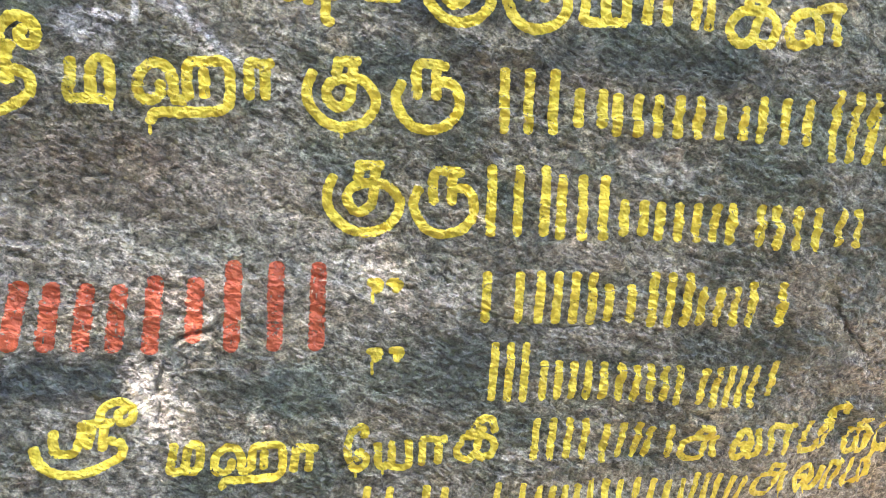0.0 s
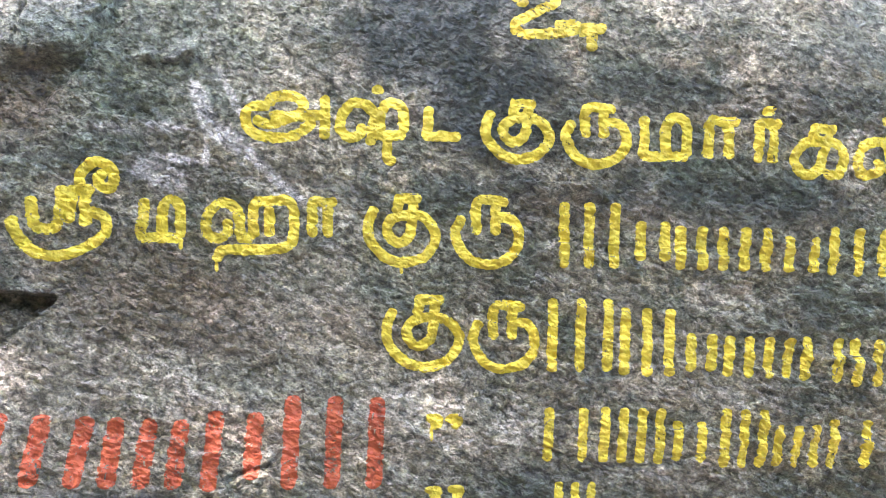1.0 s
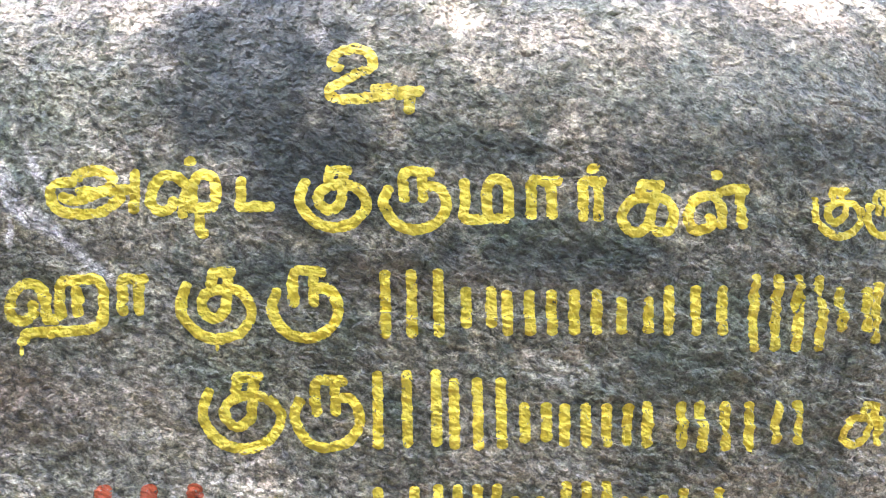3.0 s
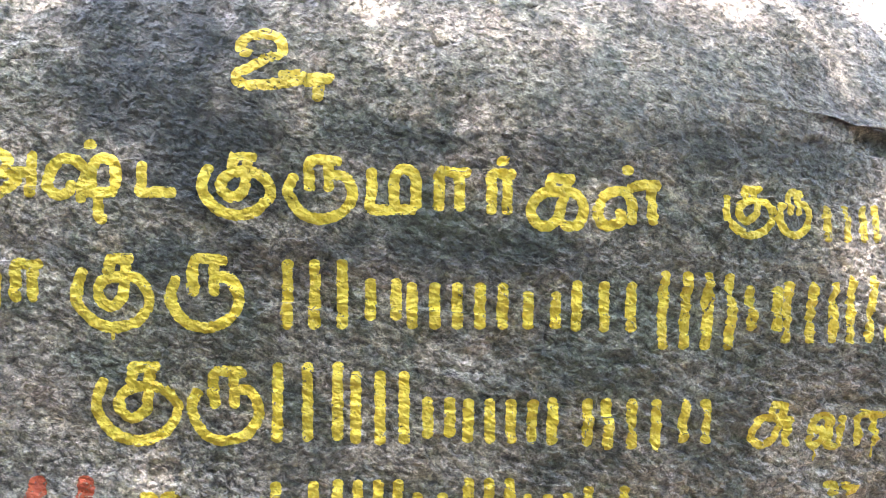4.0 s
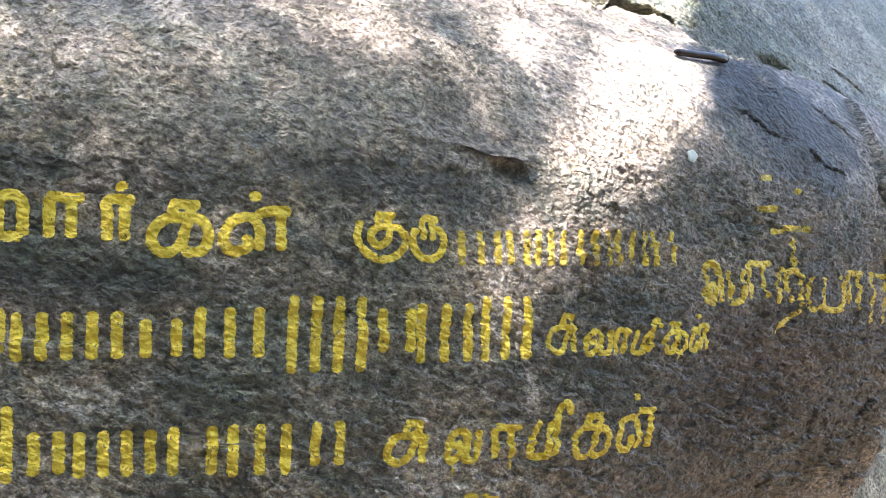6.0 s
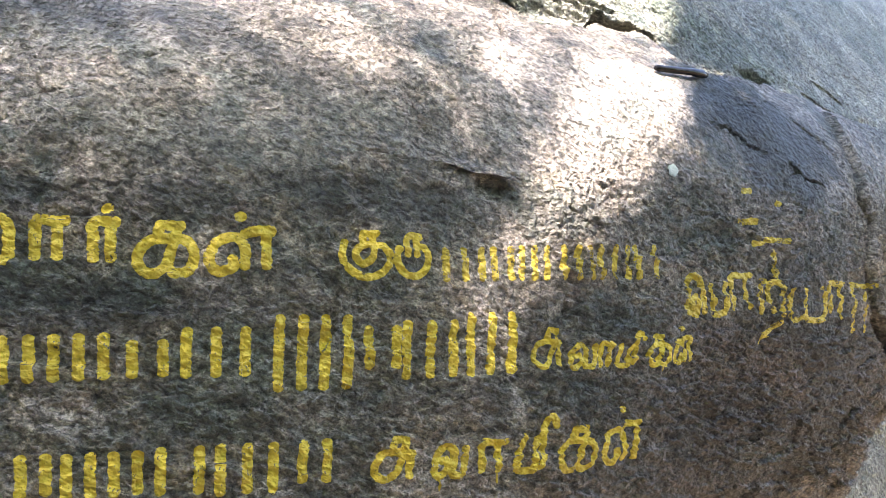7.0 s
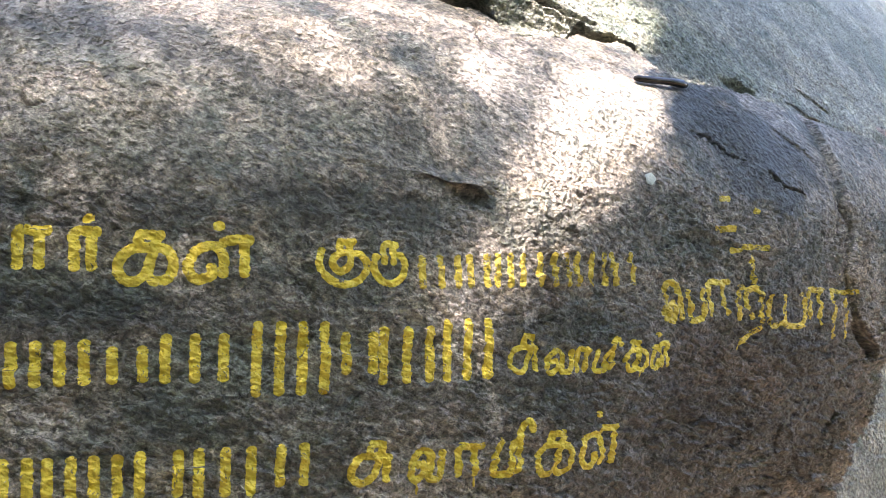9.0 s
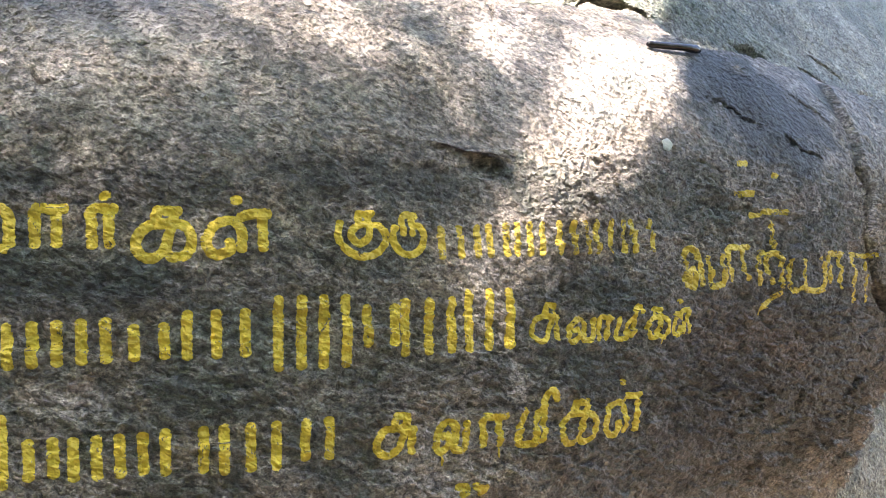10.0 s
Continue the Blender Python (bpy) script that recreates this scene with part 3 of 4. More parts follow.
points, _ = sheet(spread((1.0, 1.4, 0.0085), (1.4, 2.9, 0.0045), (2.9, 4.9, 0.0075), (4.9, 12.0, 0.08)), spread((-0.15, 0.6, 0.05), (0.6, 2.15, 0.009), (2.15, 2.75, 0.0045), (2.75, 3.7, 0.009), (3.7, 5.5, 0.06)), slab_face, slab_depth)
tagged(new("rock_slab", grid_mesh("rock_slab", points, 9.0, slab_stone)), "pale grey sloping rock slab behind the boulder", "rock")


# ---- ground ----
def ground_mesh():
    bm = bmesh.new()
    rings = [[bm.verts.new((r * math.cos(a) + 1, r * math.sin(a), 0.04 * noise.noise((r * math.cos(a) * 0.6, r * math.sin(a) * 0.6, 0)) * min(1, 12 / r)))
              for a in (k * math.tau / 48 for k in range(48))] for r in (0.5, 1, 1.6, 2.3, 3.2, 4.5, 6.5, 9, 14, 25, 60, 200, 900)]
    bm.faces.new(rings[0])
    for a, b in zip(rings, rings[1:]):
        for k in range(48):
            bm.faces.new((a[k], b[k], b[k - 47 if k == 47 else k + 1], a[(k + 1) % 48]))
    me = bpy.data.meshes.new("ground")
    bm.to_mesh(me)
    bm.free()
    me.materials.append(soil)
    return me


tagged(new("ground", ground_mesh()), "brown forest soil round the boulder", "ground", kind="structure")

# ---- an unseen tree added overhead, its gaps cut to place the sun patches ----
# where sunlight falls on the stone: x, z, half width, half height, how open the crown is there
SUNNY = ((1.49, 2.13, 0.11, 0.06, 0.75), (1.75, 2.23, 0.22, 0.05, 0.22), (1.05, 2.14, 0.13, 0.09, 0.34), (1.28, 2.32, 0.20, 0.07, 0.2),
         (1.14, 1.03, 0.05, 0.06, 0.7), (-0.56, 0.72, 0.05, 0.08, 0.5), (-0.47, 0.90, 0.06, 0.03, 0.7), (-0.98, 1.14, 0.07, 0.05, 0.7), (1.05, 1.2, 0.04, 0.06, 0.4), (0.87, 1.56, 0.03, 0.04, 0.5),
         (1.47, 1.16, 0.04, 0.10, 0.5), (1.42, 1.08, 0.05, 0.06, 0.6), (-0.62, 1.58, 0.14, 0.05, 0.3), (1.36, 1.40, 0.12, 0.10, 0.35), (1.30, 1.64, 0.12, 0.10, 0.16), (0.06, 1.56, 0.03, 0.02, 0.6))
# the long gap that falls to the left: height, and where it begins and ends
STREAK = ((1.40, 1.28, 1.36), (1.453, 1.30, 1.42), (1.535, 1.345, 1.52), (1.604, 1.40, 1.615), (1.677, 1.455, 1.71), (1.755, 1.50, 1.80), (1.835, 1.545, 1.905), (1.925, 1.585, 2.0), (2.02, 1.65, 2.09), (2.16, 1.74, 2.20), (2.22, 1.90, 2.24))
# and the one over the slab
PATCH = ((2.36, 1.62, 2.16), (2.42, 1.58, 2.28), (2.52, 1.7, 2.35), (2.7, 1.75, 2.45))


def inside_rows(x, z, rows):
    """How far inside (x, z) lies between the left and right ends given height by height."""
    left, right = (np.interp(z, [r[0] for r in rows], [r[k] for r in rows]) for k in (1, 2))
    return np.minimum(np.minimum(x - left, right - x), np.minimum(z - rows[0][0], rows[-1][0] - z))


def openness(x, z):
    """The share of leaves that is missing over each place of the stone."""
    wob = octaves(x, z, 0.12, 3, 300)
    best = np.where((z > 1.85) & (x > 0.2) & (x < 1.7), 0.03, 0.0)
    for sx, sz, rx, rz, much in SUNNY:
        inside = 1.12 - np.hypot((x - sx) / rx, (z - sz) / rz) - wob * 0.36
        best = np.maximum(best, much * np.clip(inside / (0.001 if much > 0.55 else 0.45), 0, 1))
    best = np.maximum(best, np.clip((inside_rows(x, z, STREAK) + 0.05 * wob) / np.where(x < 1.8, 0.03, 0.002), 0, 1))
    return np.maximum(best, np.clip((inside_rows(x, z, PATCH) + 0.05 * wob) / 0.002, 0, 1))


def leaf_arrays(rng, centres, long_, seedless_tilt=0.9):
    """Pointed leaves, two triangles each side of a folded midrib."""
    count = len(centres)
    ax = rng.normal(size=(count, 3))
    ax /= np.linalg.norm(ax, axis=1, keepdims=True)
    up = np.array(SUN_WAY) + seedless_tilt * rng.normal(size=(count, 3)) * 0.5
    side = np.cross(ax, up)
    side /= np.linalg.norm(side, axis=1, keepdims=True) + 1e-9
    size = long_ * (0.7 + 0.6 * rng.random((count, 1)))
    drop = np.cross(side, ax) * size * 0.08
    tip, root = centres + ax * size / 2, centres - ax * size / 2
    left, right = centres + side * size * 0.24 - drop, centres - side * size * 0.24 - drop
    verts = np.stack([root, right, tip, left], 1).reshape(-1, 3)
    base = np.arange(count)[:, None] * 4
    return verts, np.concatenate([base + (0, 1, 2), base + (0, 2, 3)], 1).reshape(-1, 3)


def shade_crown_mesh():
    """Unseen leaves high up the way to the sun, thinned out to shape the light; and low boughs added for shade."""
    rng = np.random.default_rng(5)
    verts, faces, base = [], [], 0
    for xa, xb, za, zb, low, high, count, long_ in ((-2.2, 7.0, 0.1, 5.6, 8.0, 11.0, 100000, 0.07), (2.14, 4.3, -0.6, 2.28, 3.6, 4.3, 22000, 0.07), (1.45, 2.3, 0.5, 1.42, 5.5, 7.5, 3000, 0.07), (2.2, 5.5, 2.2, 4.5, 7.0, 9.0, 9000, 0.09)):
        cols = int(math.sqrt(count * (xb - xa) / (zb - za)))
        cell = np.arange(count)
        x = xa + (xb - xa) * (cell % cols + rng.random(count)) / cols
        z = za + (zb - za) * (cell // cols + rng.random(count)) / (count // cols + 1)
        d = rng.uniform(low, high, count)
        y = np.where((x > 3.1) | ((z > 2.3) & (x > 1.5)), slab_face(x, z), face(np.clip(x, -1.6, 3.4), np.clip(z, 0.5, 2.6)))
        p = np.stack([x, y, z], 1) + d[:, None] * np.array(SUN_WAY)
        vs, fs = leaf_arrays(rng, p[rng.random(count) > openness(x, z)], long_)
        verts.append(vs)
        faces.append(fs + base)
        base += len(vs)
    # an outer crown added to shade the ground before the rock
    count = 30000
    p = np.stack([rng.uniform(-7, 9, count), rng.uniform(-8, 1.5, count), np.zeros(count)], 1) + rng.uniform(11.0, 13.5, count)[:, None] * np.array(SUN_WAY)
    vs, fs = leaf_arrays(rng, p, 0.22)
    verts.append(vs)
    faces.append(fs + base)
    me = bpy.data.meshes.new("crown")
    me.from_pydata(np.concatenate(verts).tolist(), [], np.concatenate(faces).tolist())
    me.materials.append(leaf_green)
    return me


def tube(bm, line, radii, sides=10):
    """A tapered, bent limb."""
    rings = []
    for k, (p, r) in enumerate(zip(line, radii)):
        way = (Vector(line[min(k + 1, len(line) - 1)]) - Vector(line[max(k - 1, 0)])).normalized()
        a = way.orthogonal().normalized()
        b = way.cross(a)
        rings.append([bm.verts.new(Vector(p) + (a * math.cos(w) + b * math.sin(w)) * r) for w in (i * math.tau / sides for i in range(sides))])
    for a, b in zip(rings, rings[1:]):
        for i in range(sides):
            bm.faces.new((a[i], a[(i + 1) % sides], b[(i + 1) % sides], b[i]))
    bm.faces.new(rings[0][::-1])
    bm.faces.new(rings[-1])


def part(name, bm, material, parent, label=""):
    me = bpy.data.meshes.new(name)
    if isinstance(bm, bmesh.types.BMesh):
        bm.to_mesh(me)
        bm.free()
        me.materials.append(material)
    else:
        me = bm
    ob = new(name, me)
    ob.parent = parent
    return tagged(ob, label)


# stands out of view; trunk and limbs added to carry the shading leaves
tree = tagged(new("tree"), "unseen shade tree added overhead, with small dense leaves", "tree")
bm = bmesh.new()
tube(bm, [(-5.6, -5.4, -0.3), (-5.5, -5.3, 1.5), (-5.2, -5.2, 4.5), (-4.9, -5.0, 7.5)], [0.55, 0.42, 0.34, 0.26], 14)
part("trunk", bm, bark, tree)
for ends in ([(-4.9, -5.0, 7.2), (-3.8, -4.2, 8.8), (-2.4, -3.2, 10.0), (-0.6, -2.6, 10.8)], [(-5.0, -5.0, 6.8), (-3.6, -4.6, 8.0), (-1.2, -3.4, 9.4), (1.2, -2.6, 10.4)], [(-4.9, -5.0, 7.4), (-4.6, -3.6, 9.4), (-4.2, -2.4, 10.6)]):
    bm = bmesh.new()
    tube(bm, ends, [0.16 - 0.035 * k for k in range(len(ends))])
    part("limb", bm, bark, tree)
tagged(part("crown", shade_crown_mesh(), None, tree, "unseen small green leaves with gaps cut to shape the sunlight"), kind="stuff")



def leaf_screen_mesh():
    """An added belt of large leaf clumps, out of view, that keeps off the low sky's light."""
    rng = np.random.default_rng(9)
    count = 20000
    a, r = rng.uniform(radians(175), radians(365), count), rng.uniform(8.5, 12, count)
    top = 5.5 + 1.0 * np.sin(a * 7) + rng.random(count)
    p = np.stack([1 + r * np.cos(a), r * np.sin(a), top * rng.random(count) ** 0.8], 1)
    verts, faces = leaf_arrays(rng, p, 0.75, 2.0)
    me = bpy.data.meshes.new("forest")
    me.from_pydata(verts.tolist(), [], faces.tolist())
    me.materials.append(leaf_green)
    return me


tagged(new("forest", leaf_screen_mesh()), "unseen belt of green leaf clumps added to block the low sky", "forest", kind="stuff")

# ---- small things on the rock ----
bm = bmesh.new()
tube(bm, [(2.045, 2.512, 2.203), (2.06, 2.522, 2.204), (2.13, 2.558, 2.209), (2.2, 2.593, 2.214), (2.255, 2.622, 2.215), (2.275, 2.632, 2.212)], [0.007, 0.011, 0.012, 0.012, 0.015, 0.010], 12)
for f in bm.faces:
    f.smooth = True
me = bpy.data.meshes.new("stick")
bm.to_mesh(me)
bm.free()
me.materials.append(charred)
tagged(new("stick", me), "short glossy black stick lying in the rock crack", "stick")


def flake():
    """A thin sliver of stone that stands off the face."""
    bm = bmesh.new()
    rim = [(1.25, 1.812), (1.30, 1.800), (1.345, 1.782), (1.40, 1.775), (1.452, 1.762), (1.435, 1.780), (1.40, 1.800), (1.35, 1.818), (1.30, 1.825)]
    lifts = [0.003, 0.010, 0.018, 0.027, 0.027, 0.020, 0.008, 0.0, 0.0]
    p = on_face(np.array([a for a, _ in rim]), np.array([b for _, b in rim]), np.array(lifts))
    top = [bm.verts.new(q) for q in p]
    low = [bm.verts.new(q + np.array((0, 0.010, 0.0))) for q in p]
    c, d = bm.verts.new(p.mean(0) + (0, -0.004, 0)), bm.verts.new(p.mean(0) + (0, 0.016, 0))
    for k in range(len(rim)):
        j = (k + 1) % len(rim)
        bm.faces.new((c, top[k], top[j]))
        bm.faces.new((d, low[j], low[k]))
        bm.faces.new((top[k], low[k], low[j], top[j]))
    part("flake", bm, stone, boulder, "thin stone flake standing off the face")


flake()


def spot(x, z, radius):
    bm = bmesh.new()
    rim = [(math.cos(a) * (1 + 0.10 * math.sin(3 * a + 1)), math.sin(a) * (1 + 0.08 * math.cos(5 * a))) for a in (k * math.tau / 20 for k in range(20))]
    p = on_face(np.array([x + radius * a for a, _ in rim]), np.array([z + radius * b for _, b in rim]), np.zeros(20))
    slope = np.linalg.lstsq(np.c_[np.ones(20), p[:, 0], p[:, 2]], p[:, 1], rcond=None)[0]
    inner = np.array([(x + share * radius * a, z + share * radius * b) for share in (0.0, 0.3, 0.6, 0.8, 1.0) for a, b in rim])
    crest = on_face(inner[:, 0], inner[:, 1], np.zeros(len(inner)))
    out = 1.3 * float(np.max(slope[0] + slope[1] * crest[:, 0] + slope[2] * crest[:, 2] - crest[:, 1]))
    rows = []
    for share, lift in ((0.05, 0.002), (0.8, 0.002), (1.0, 0.0), (1.0, -0.03)):
        spots = [(x + share * radius * a, z + share * radius * b) for a, b in rim]
        rows.append([bm.verts.new((u, slope[0] + slope[1] * u + slope[2] * v - out - lift, v)) for u, v in spots])
    bm.faces.new(rows[0])
    for low, high in zip(rows, rows[1:]):
        for k in range(20):
            bm.faces.new((low[k], high[k], high[(k + 1) % 20], low[(k + 1) % 20]))
    part("lichen_spot", bm, lichen_white, boulder, "round whitish lichen spot")


spot(1.985, 1.835, 0.018)

# ---- brush writing ----
# strokes of each letter in its own box: x to the right, y up from the base line; one number alone in front: a dot
GLYPHS = {
    "u": "18,58 6,66 8,86 28,98 44,86 44,62 22,40 5,20 12,4 40,5 72,14 98,20|45,22 100,22|85,18 85,-22",
    "a": "30,72 32,90 50,98 66,85 66,62 50,50 30,55|30,72 10,68 3,45 10,15 30,2 55,5 72,25 80,45|12,42 30,30 50,45 70,52 95,55|92,100 93,0",
    "sh": "30,40 34,20 20,3 5,20 5,60 20,95 40,90 52,60 45,12|42,10 98,10|60,20 62,75 75,98 92,80 95,15|72,10 72,-50 85,-60|48,10 47,-18|.55,135",
    "ta": "8,100 9,40 8,8 50,8 100,8|22,8 24,-10",
    "ku": "38,98 78,98|46,98 42,74|66,98 64,60 60,40 45,30 31,42 31,60 50,72 80,70 97,50 97,30 80,8 50,0 25,10 5,35 3,60 12,85",
    "ru": "35,45 36,97 82,97|62,95 64,45|60,72 85,72 98,50 95,25 75,5 45,0 20,12 4,40 4,55 14,75",
    "ma": "4,100 6,50 6,5 50,5 96,5|52,5 50,70 60,93 78,95 92,75 95,5",
    "aa": "16,0 15,60 18,97 60,95 100,98|68,95 70,0",
    "r": "16,0 15,60 18,97 60,95 100,98|68,95 70,0|.55,128",
    "ka": "30,100 85,97|40,100 35,72|70,97 62,60 52,20 30,2 8,10 2,40 20,66 50,72 85,68 100,42 92,10 68,2 52,15",
    "l": "35,42 40,16 20,2 5,30 15,70 40,84 55,60 55,4|50,84 62,97 100,100|86,98 86,4|.48,132",
    "sri": "20,62 24,36 32,30 45,33 48,58 46,68|42,67 80,70|58,66 56,35|70,68 72,32|74,48 90,42 92,28 82,17 55,4 30,5 12,20 3,42|66,70 65,86 80,98 95,90 97,76 88,71 82,81 90,90",
    "ha": "25,52 26,20 15,3 4,20 5,60 18,90 33,80 40,40 38,8|36,6 55,6|54,6 54,85 66,98|71,10 70,85|62,95 88,100 96,80 97,20 93,-10 75,-20 40,-24 20,-28 15,-55|45,-24 44,-40",
    "ee": "62,74 92,78 72,98 25,85 5,55 15,25 45,2 90,10 92,32 55,38 50,20",
    "ya": "7,95 8,20 20,3 45,22 45,95|45,25 48,3 93,8 93,100",
    "ki": "32,74 78,72|38,74 34,54|64,72 58,45 50,15 30,2 8,8 2,30 20,50 50,54 85,50 98,32 90,8 68,2 52,12|46,72 60,94 84,100 97,80 92,62",
    "su": "35,98 80,96|42,98 40,68|75,96 68,60 55,15 30,0 5,15 5,45 30,66 98,64|86,62 88,2",
    "va": "15,45 40,50 42,20 20,0 3,20 10,65 35,93 58,80 62,40 52,4|50,5 90,16 93,100",
    "mi": "20,68 12,40 8,5 50,5|44,6 48,48 60,60 68,35 55,5|60,52 68,85 82,98 97,76",
    "e": "55,50 28,42 24,8 52,2 56,45|5,0 5,70 22,98 58,95 80,60 95,0",
    "pa": "5,100 8,45 10,5 95,5|90,5 90,100",
    "rri": "25,0 12,40 30,98 52,98|50,98 52,50 60,0|52,92 78,98 95,75 94,15 82,-25 50,-45 12,-70",
    "ditto": ".16,72|16,72 34,68 32,40 18,6|.66,72|66,72 84,68 82,40 68,6",
}
writing_rng = np.random.default_rng(11)


def smooth_line(points, gap):
    """An even curve through the points of a stroke."""
    p = np.array(points, float)
    if len(p) > 2:
        q = np.concatenate([[2 * p[0] - p[1]], p, [2 * p[-1] - p[-2]]])
        s = np.linspace(0, 1, 14, endpoint=False)[:, None]
        out = []
        for a, b, c, d in zip(q, q[1:], q[2:], q[3:]):
            out.append(0.5 * (2 * b + (c - a) * s + (2 * a - 5 * b + 4 * c - d) * s**2 + (3 * b - a - 3 * c + d) * s**3))
        p = np.concatenate([*out, p[-1:]])
    far = np.r_[0, np.cumsum(np.hypot(*np.diff(p, axis=0).T))]
    even = np.linspace(0, far[-1], max(4, int(far[-1] / gap)))
    return np.stack([np.interp(even, far, p[:, k]) for k in (0, 1)], 1), even


def brushed(strokes, width, lift):
    """Verts and faces of brush strokes laid on the stone; each stroke a ribbon with ragged sides and round ends."""
    verts, faces, base = [], [], 0
    across = np.linspace(-1, 1, 7)
    for n, line in enumerate(strokes):
        p, far = smooth_line(line, 0.0027)
        way = np.gradient(p, axis=0)
        way /= np.linalg.norm(way, axis=1, keepdims=True) + 1e-9
        side = np.stack([-way[:, 1], way[:, 0]], 1)
        ends = np.minimum(far, far[-1] - far)
        cap = np.sqrt(np.clip(1 - (1 - np.clip(ends / (width * 0.38), 0, 1)) ** 2, 0.06, 1))
        seed = int(writing_rng.integers(1, 9999))
        rag = [1 + 0.16 * gradient_noise(far / 0.018, far * 0 + 0.3 + k, seed) + 0.2 * gradient_noise(far / 0.0075, far * 0 + 0.7 + k, seed) for k in (0, 1)]
        half = np.where(across[None] < 0, rag[0][:, None], rag[1][:, None]) * (width / 2 * cap)[:, None] * across[None]
        x, z = p[:, :1] + side[:, :1] * half, p[:, 1:] + side[:, 1:] * half
        rise = (lift + 0.0004 * n) * (1 - 0.85 * np.abs(across[None]) ** 4) + 0 * half
        verts.append(on_face(x, z, rise).reshape(-1, 3))
        idx = np.arange(x.size).reshape(x.shape) + base
        faces.append(np.stack([idx[:-1, :-1], idx[1:, :-1], idx[1:, 1:], idx[:-1, 1:]], -1).reshape(-1, 4))
        base += x.size
    return np.concatenate(verts), np.concatenate(faces)


def painted(name, strokes, width, material, label="", parent=None):
    verts, faces = brushed(strokes, width, 0.0014)
    me = bpy.data.meshes.new(name)
    me.from_pydata(verts.tolist(), [], faces.tolist())
    me.materials.append(material)
    ob = new(name, me)
    ob.parent = parent or boulder
    return tagged(ob, label)


COLOURS = {yellow_paint: "yellow", worn_paint: "worn yellow", red_paint: "faded red"}


def letter(kind, x0, z0, x1, z1, high, width, material):
    """A letter whose outer box stands on the line from (x0, z0) to (x1, z1)."""
    along = np.array((x1 - x0, z1 - z0))
    wide = np.linalg.norm(along)
    along /= wide
    up = np.array((-along[1], along[0]))
    origin, strokes, dots = np.array((x0, z0)), [], []
    texts = GLYPHS[kind].split("|")
    reach = [float(p.split(",")[0]) for text in texts if text[0] != "." for p in text.split()]
    least, most = min(reach or [0]), max(reach or [100])
    x0, x1, high = x0 - 0.002, x1 + 0.002, high + 0.004
    for text in texts:
        dot = text[0] == "."
        pts = [tuple(map(float, p.split(","))) for p in text.lstrip(".").split()]
        pts = [origin + along * (width / 2 + (a - least) / (most - least) * (wide - width)) + up * (width / 2 + b / 100 * (high - width)) for a, b in pts]
        if dot:
            dots.append([pts[0] - up * width * 0.5, pts[0] + up * width * 0.5])
        else:
            strokes.append(pts)
    ob = painted("letter", strokes, width, material, COLOURS[material] + " brush-painted letter")
    # a run of wet paint under some letters
    if writing_rng.random() < 0.18:
        low = min((p for line in strokes for p in line), key=lambda p: p[1])
        painted("drip", [[low, low + np.array((0.002, -width * (0.9 + 1.1 * writing_rng.random())))]], width * 0.34, material, parent=ob)
    for stroke in dots:
        painted("dot", [stroke], width * 1.15, material, parent=ob)


def bars(x0, z0, x1, z1, high, count, width, material):
    """Plain upright brush bars in place of one sign; count 0: one level bar."""
    along, origin = np.array((x1 - x0, z1 - z0)), np.array((x0, z0))
    up = np.array((-along[1], along[0])) / np.linalg.norm(along)
    if count == 0:
        strokes = [[origin + up * high / 2, origin + along + up * high / 2]]
    else:
        count = max(1, round(np.linalg.norm(along) / (1.85 * width)))
        inset = min(0.5, width / 2 / np.linalg.norm(along))
        places = [0.5] if count == 1 else [inset + (1 - 2 * inset) * k / (count - 1) for k in range(count)]
        strokes = [[origin + along * s + up * width * 0.05, origin + along * s + up * (high - width * 0.05)] for s in places]
    for stroke in strokes:
        painted("bar", [stroke], width, material)



# heading
letter("u", 0.002, 1.815, 0.222, 1.815, 0.139, 0.0225, worn_paint)
letter("a", -0.558, 1.580, -0.366, 1.582, 0.113, 0.0225, yellow_paint)
letter("sh", -0.358, 1.586, -0.198, 1.587, 0.097, 0.0225, yellow_paint)
letter("ta", -0.175, 1.591, -0.081, 1.591, 0.085, 0.0225, yellow_paint)
letter("ku", -0.051, 1.551, 0.103, 1.552, 0.139, 0.0225, yellow_paint)
letter("ru", 0.120, 1.547, 0.268, 1.548, 0.138, 0.0225, yellow_paint)
letter("ma", 0.283, 1.563, 0.399, 1.563, 0.108, 0.0225, yellow_paint)
letter("aa", 0.421, 1.564, 0.507, 1.564, 0.103, 0.0225, yellow_paint)
letter("r", 0.526, 1.559, 0.599, 1.559, 0.106, 0.0225, yellow_paint)
letter("ka", 0.609, 1.536, 0.739, 1.536, 0.121, 0.0225, yellow_paint)
letter("l", 0.745, 1.539, 0.903, 1.538, 0.107, 0.0225, yellow_paint)

# small side note
letter("ku", 1.022, 1.528, 1.146, 1.527, 0.114, 0.0175, yellow_paint)
letter("ru", 1.146, 1.530, 1.240, 1.529, 0.105, 0.0175, yellow_paint)
bars(1.264, 1.522, 1.374, 1.522, 0.085, 2, 0.0175, worn_paint)
bars(1.388, 1.522, 1.448, 1.522, 0.087, 1, 0.0175, worn_paint)
bars(1.458, 1.522, 1.544, 1.521, 0.089, 2, 0.0175, worn_paint)
bars(1.576, 1.521, 1.677, 1.521, 0.092, 2, 0.0175, worn_paint)
bars(1.691, 1.521, 1.800, 1.520, 0.095, 2, 0.0175, worn_paint)
bars(1.813, 1.520, 1.891, 1.520, 0.098, 1, 0.0175, worn_paint)

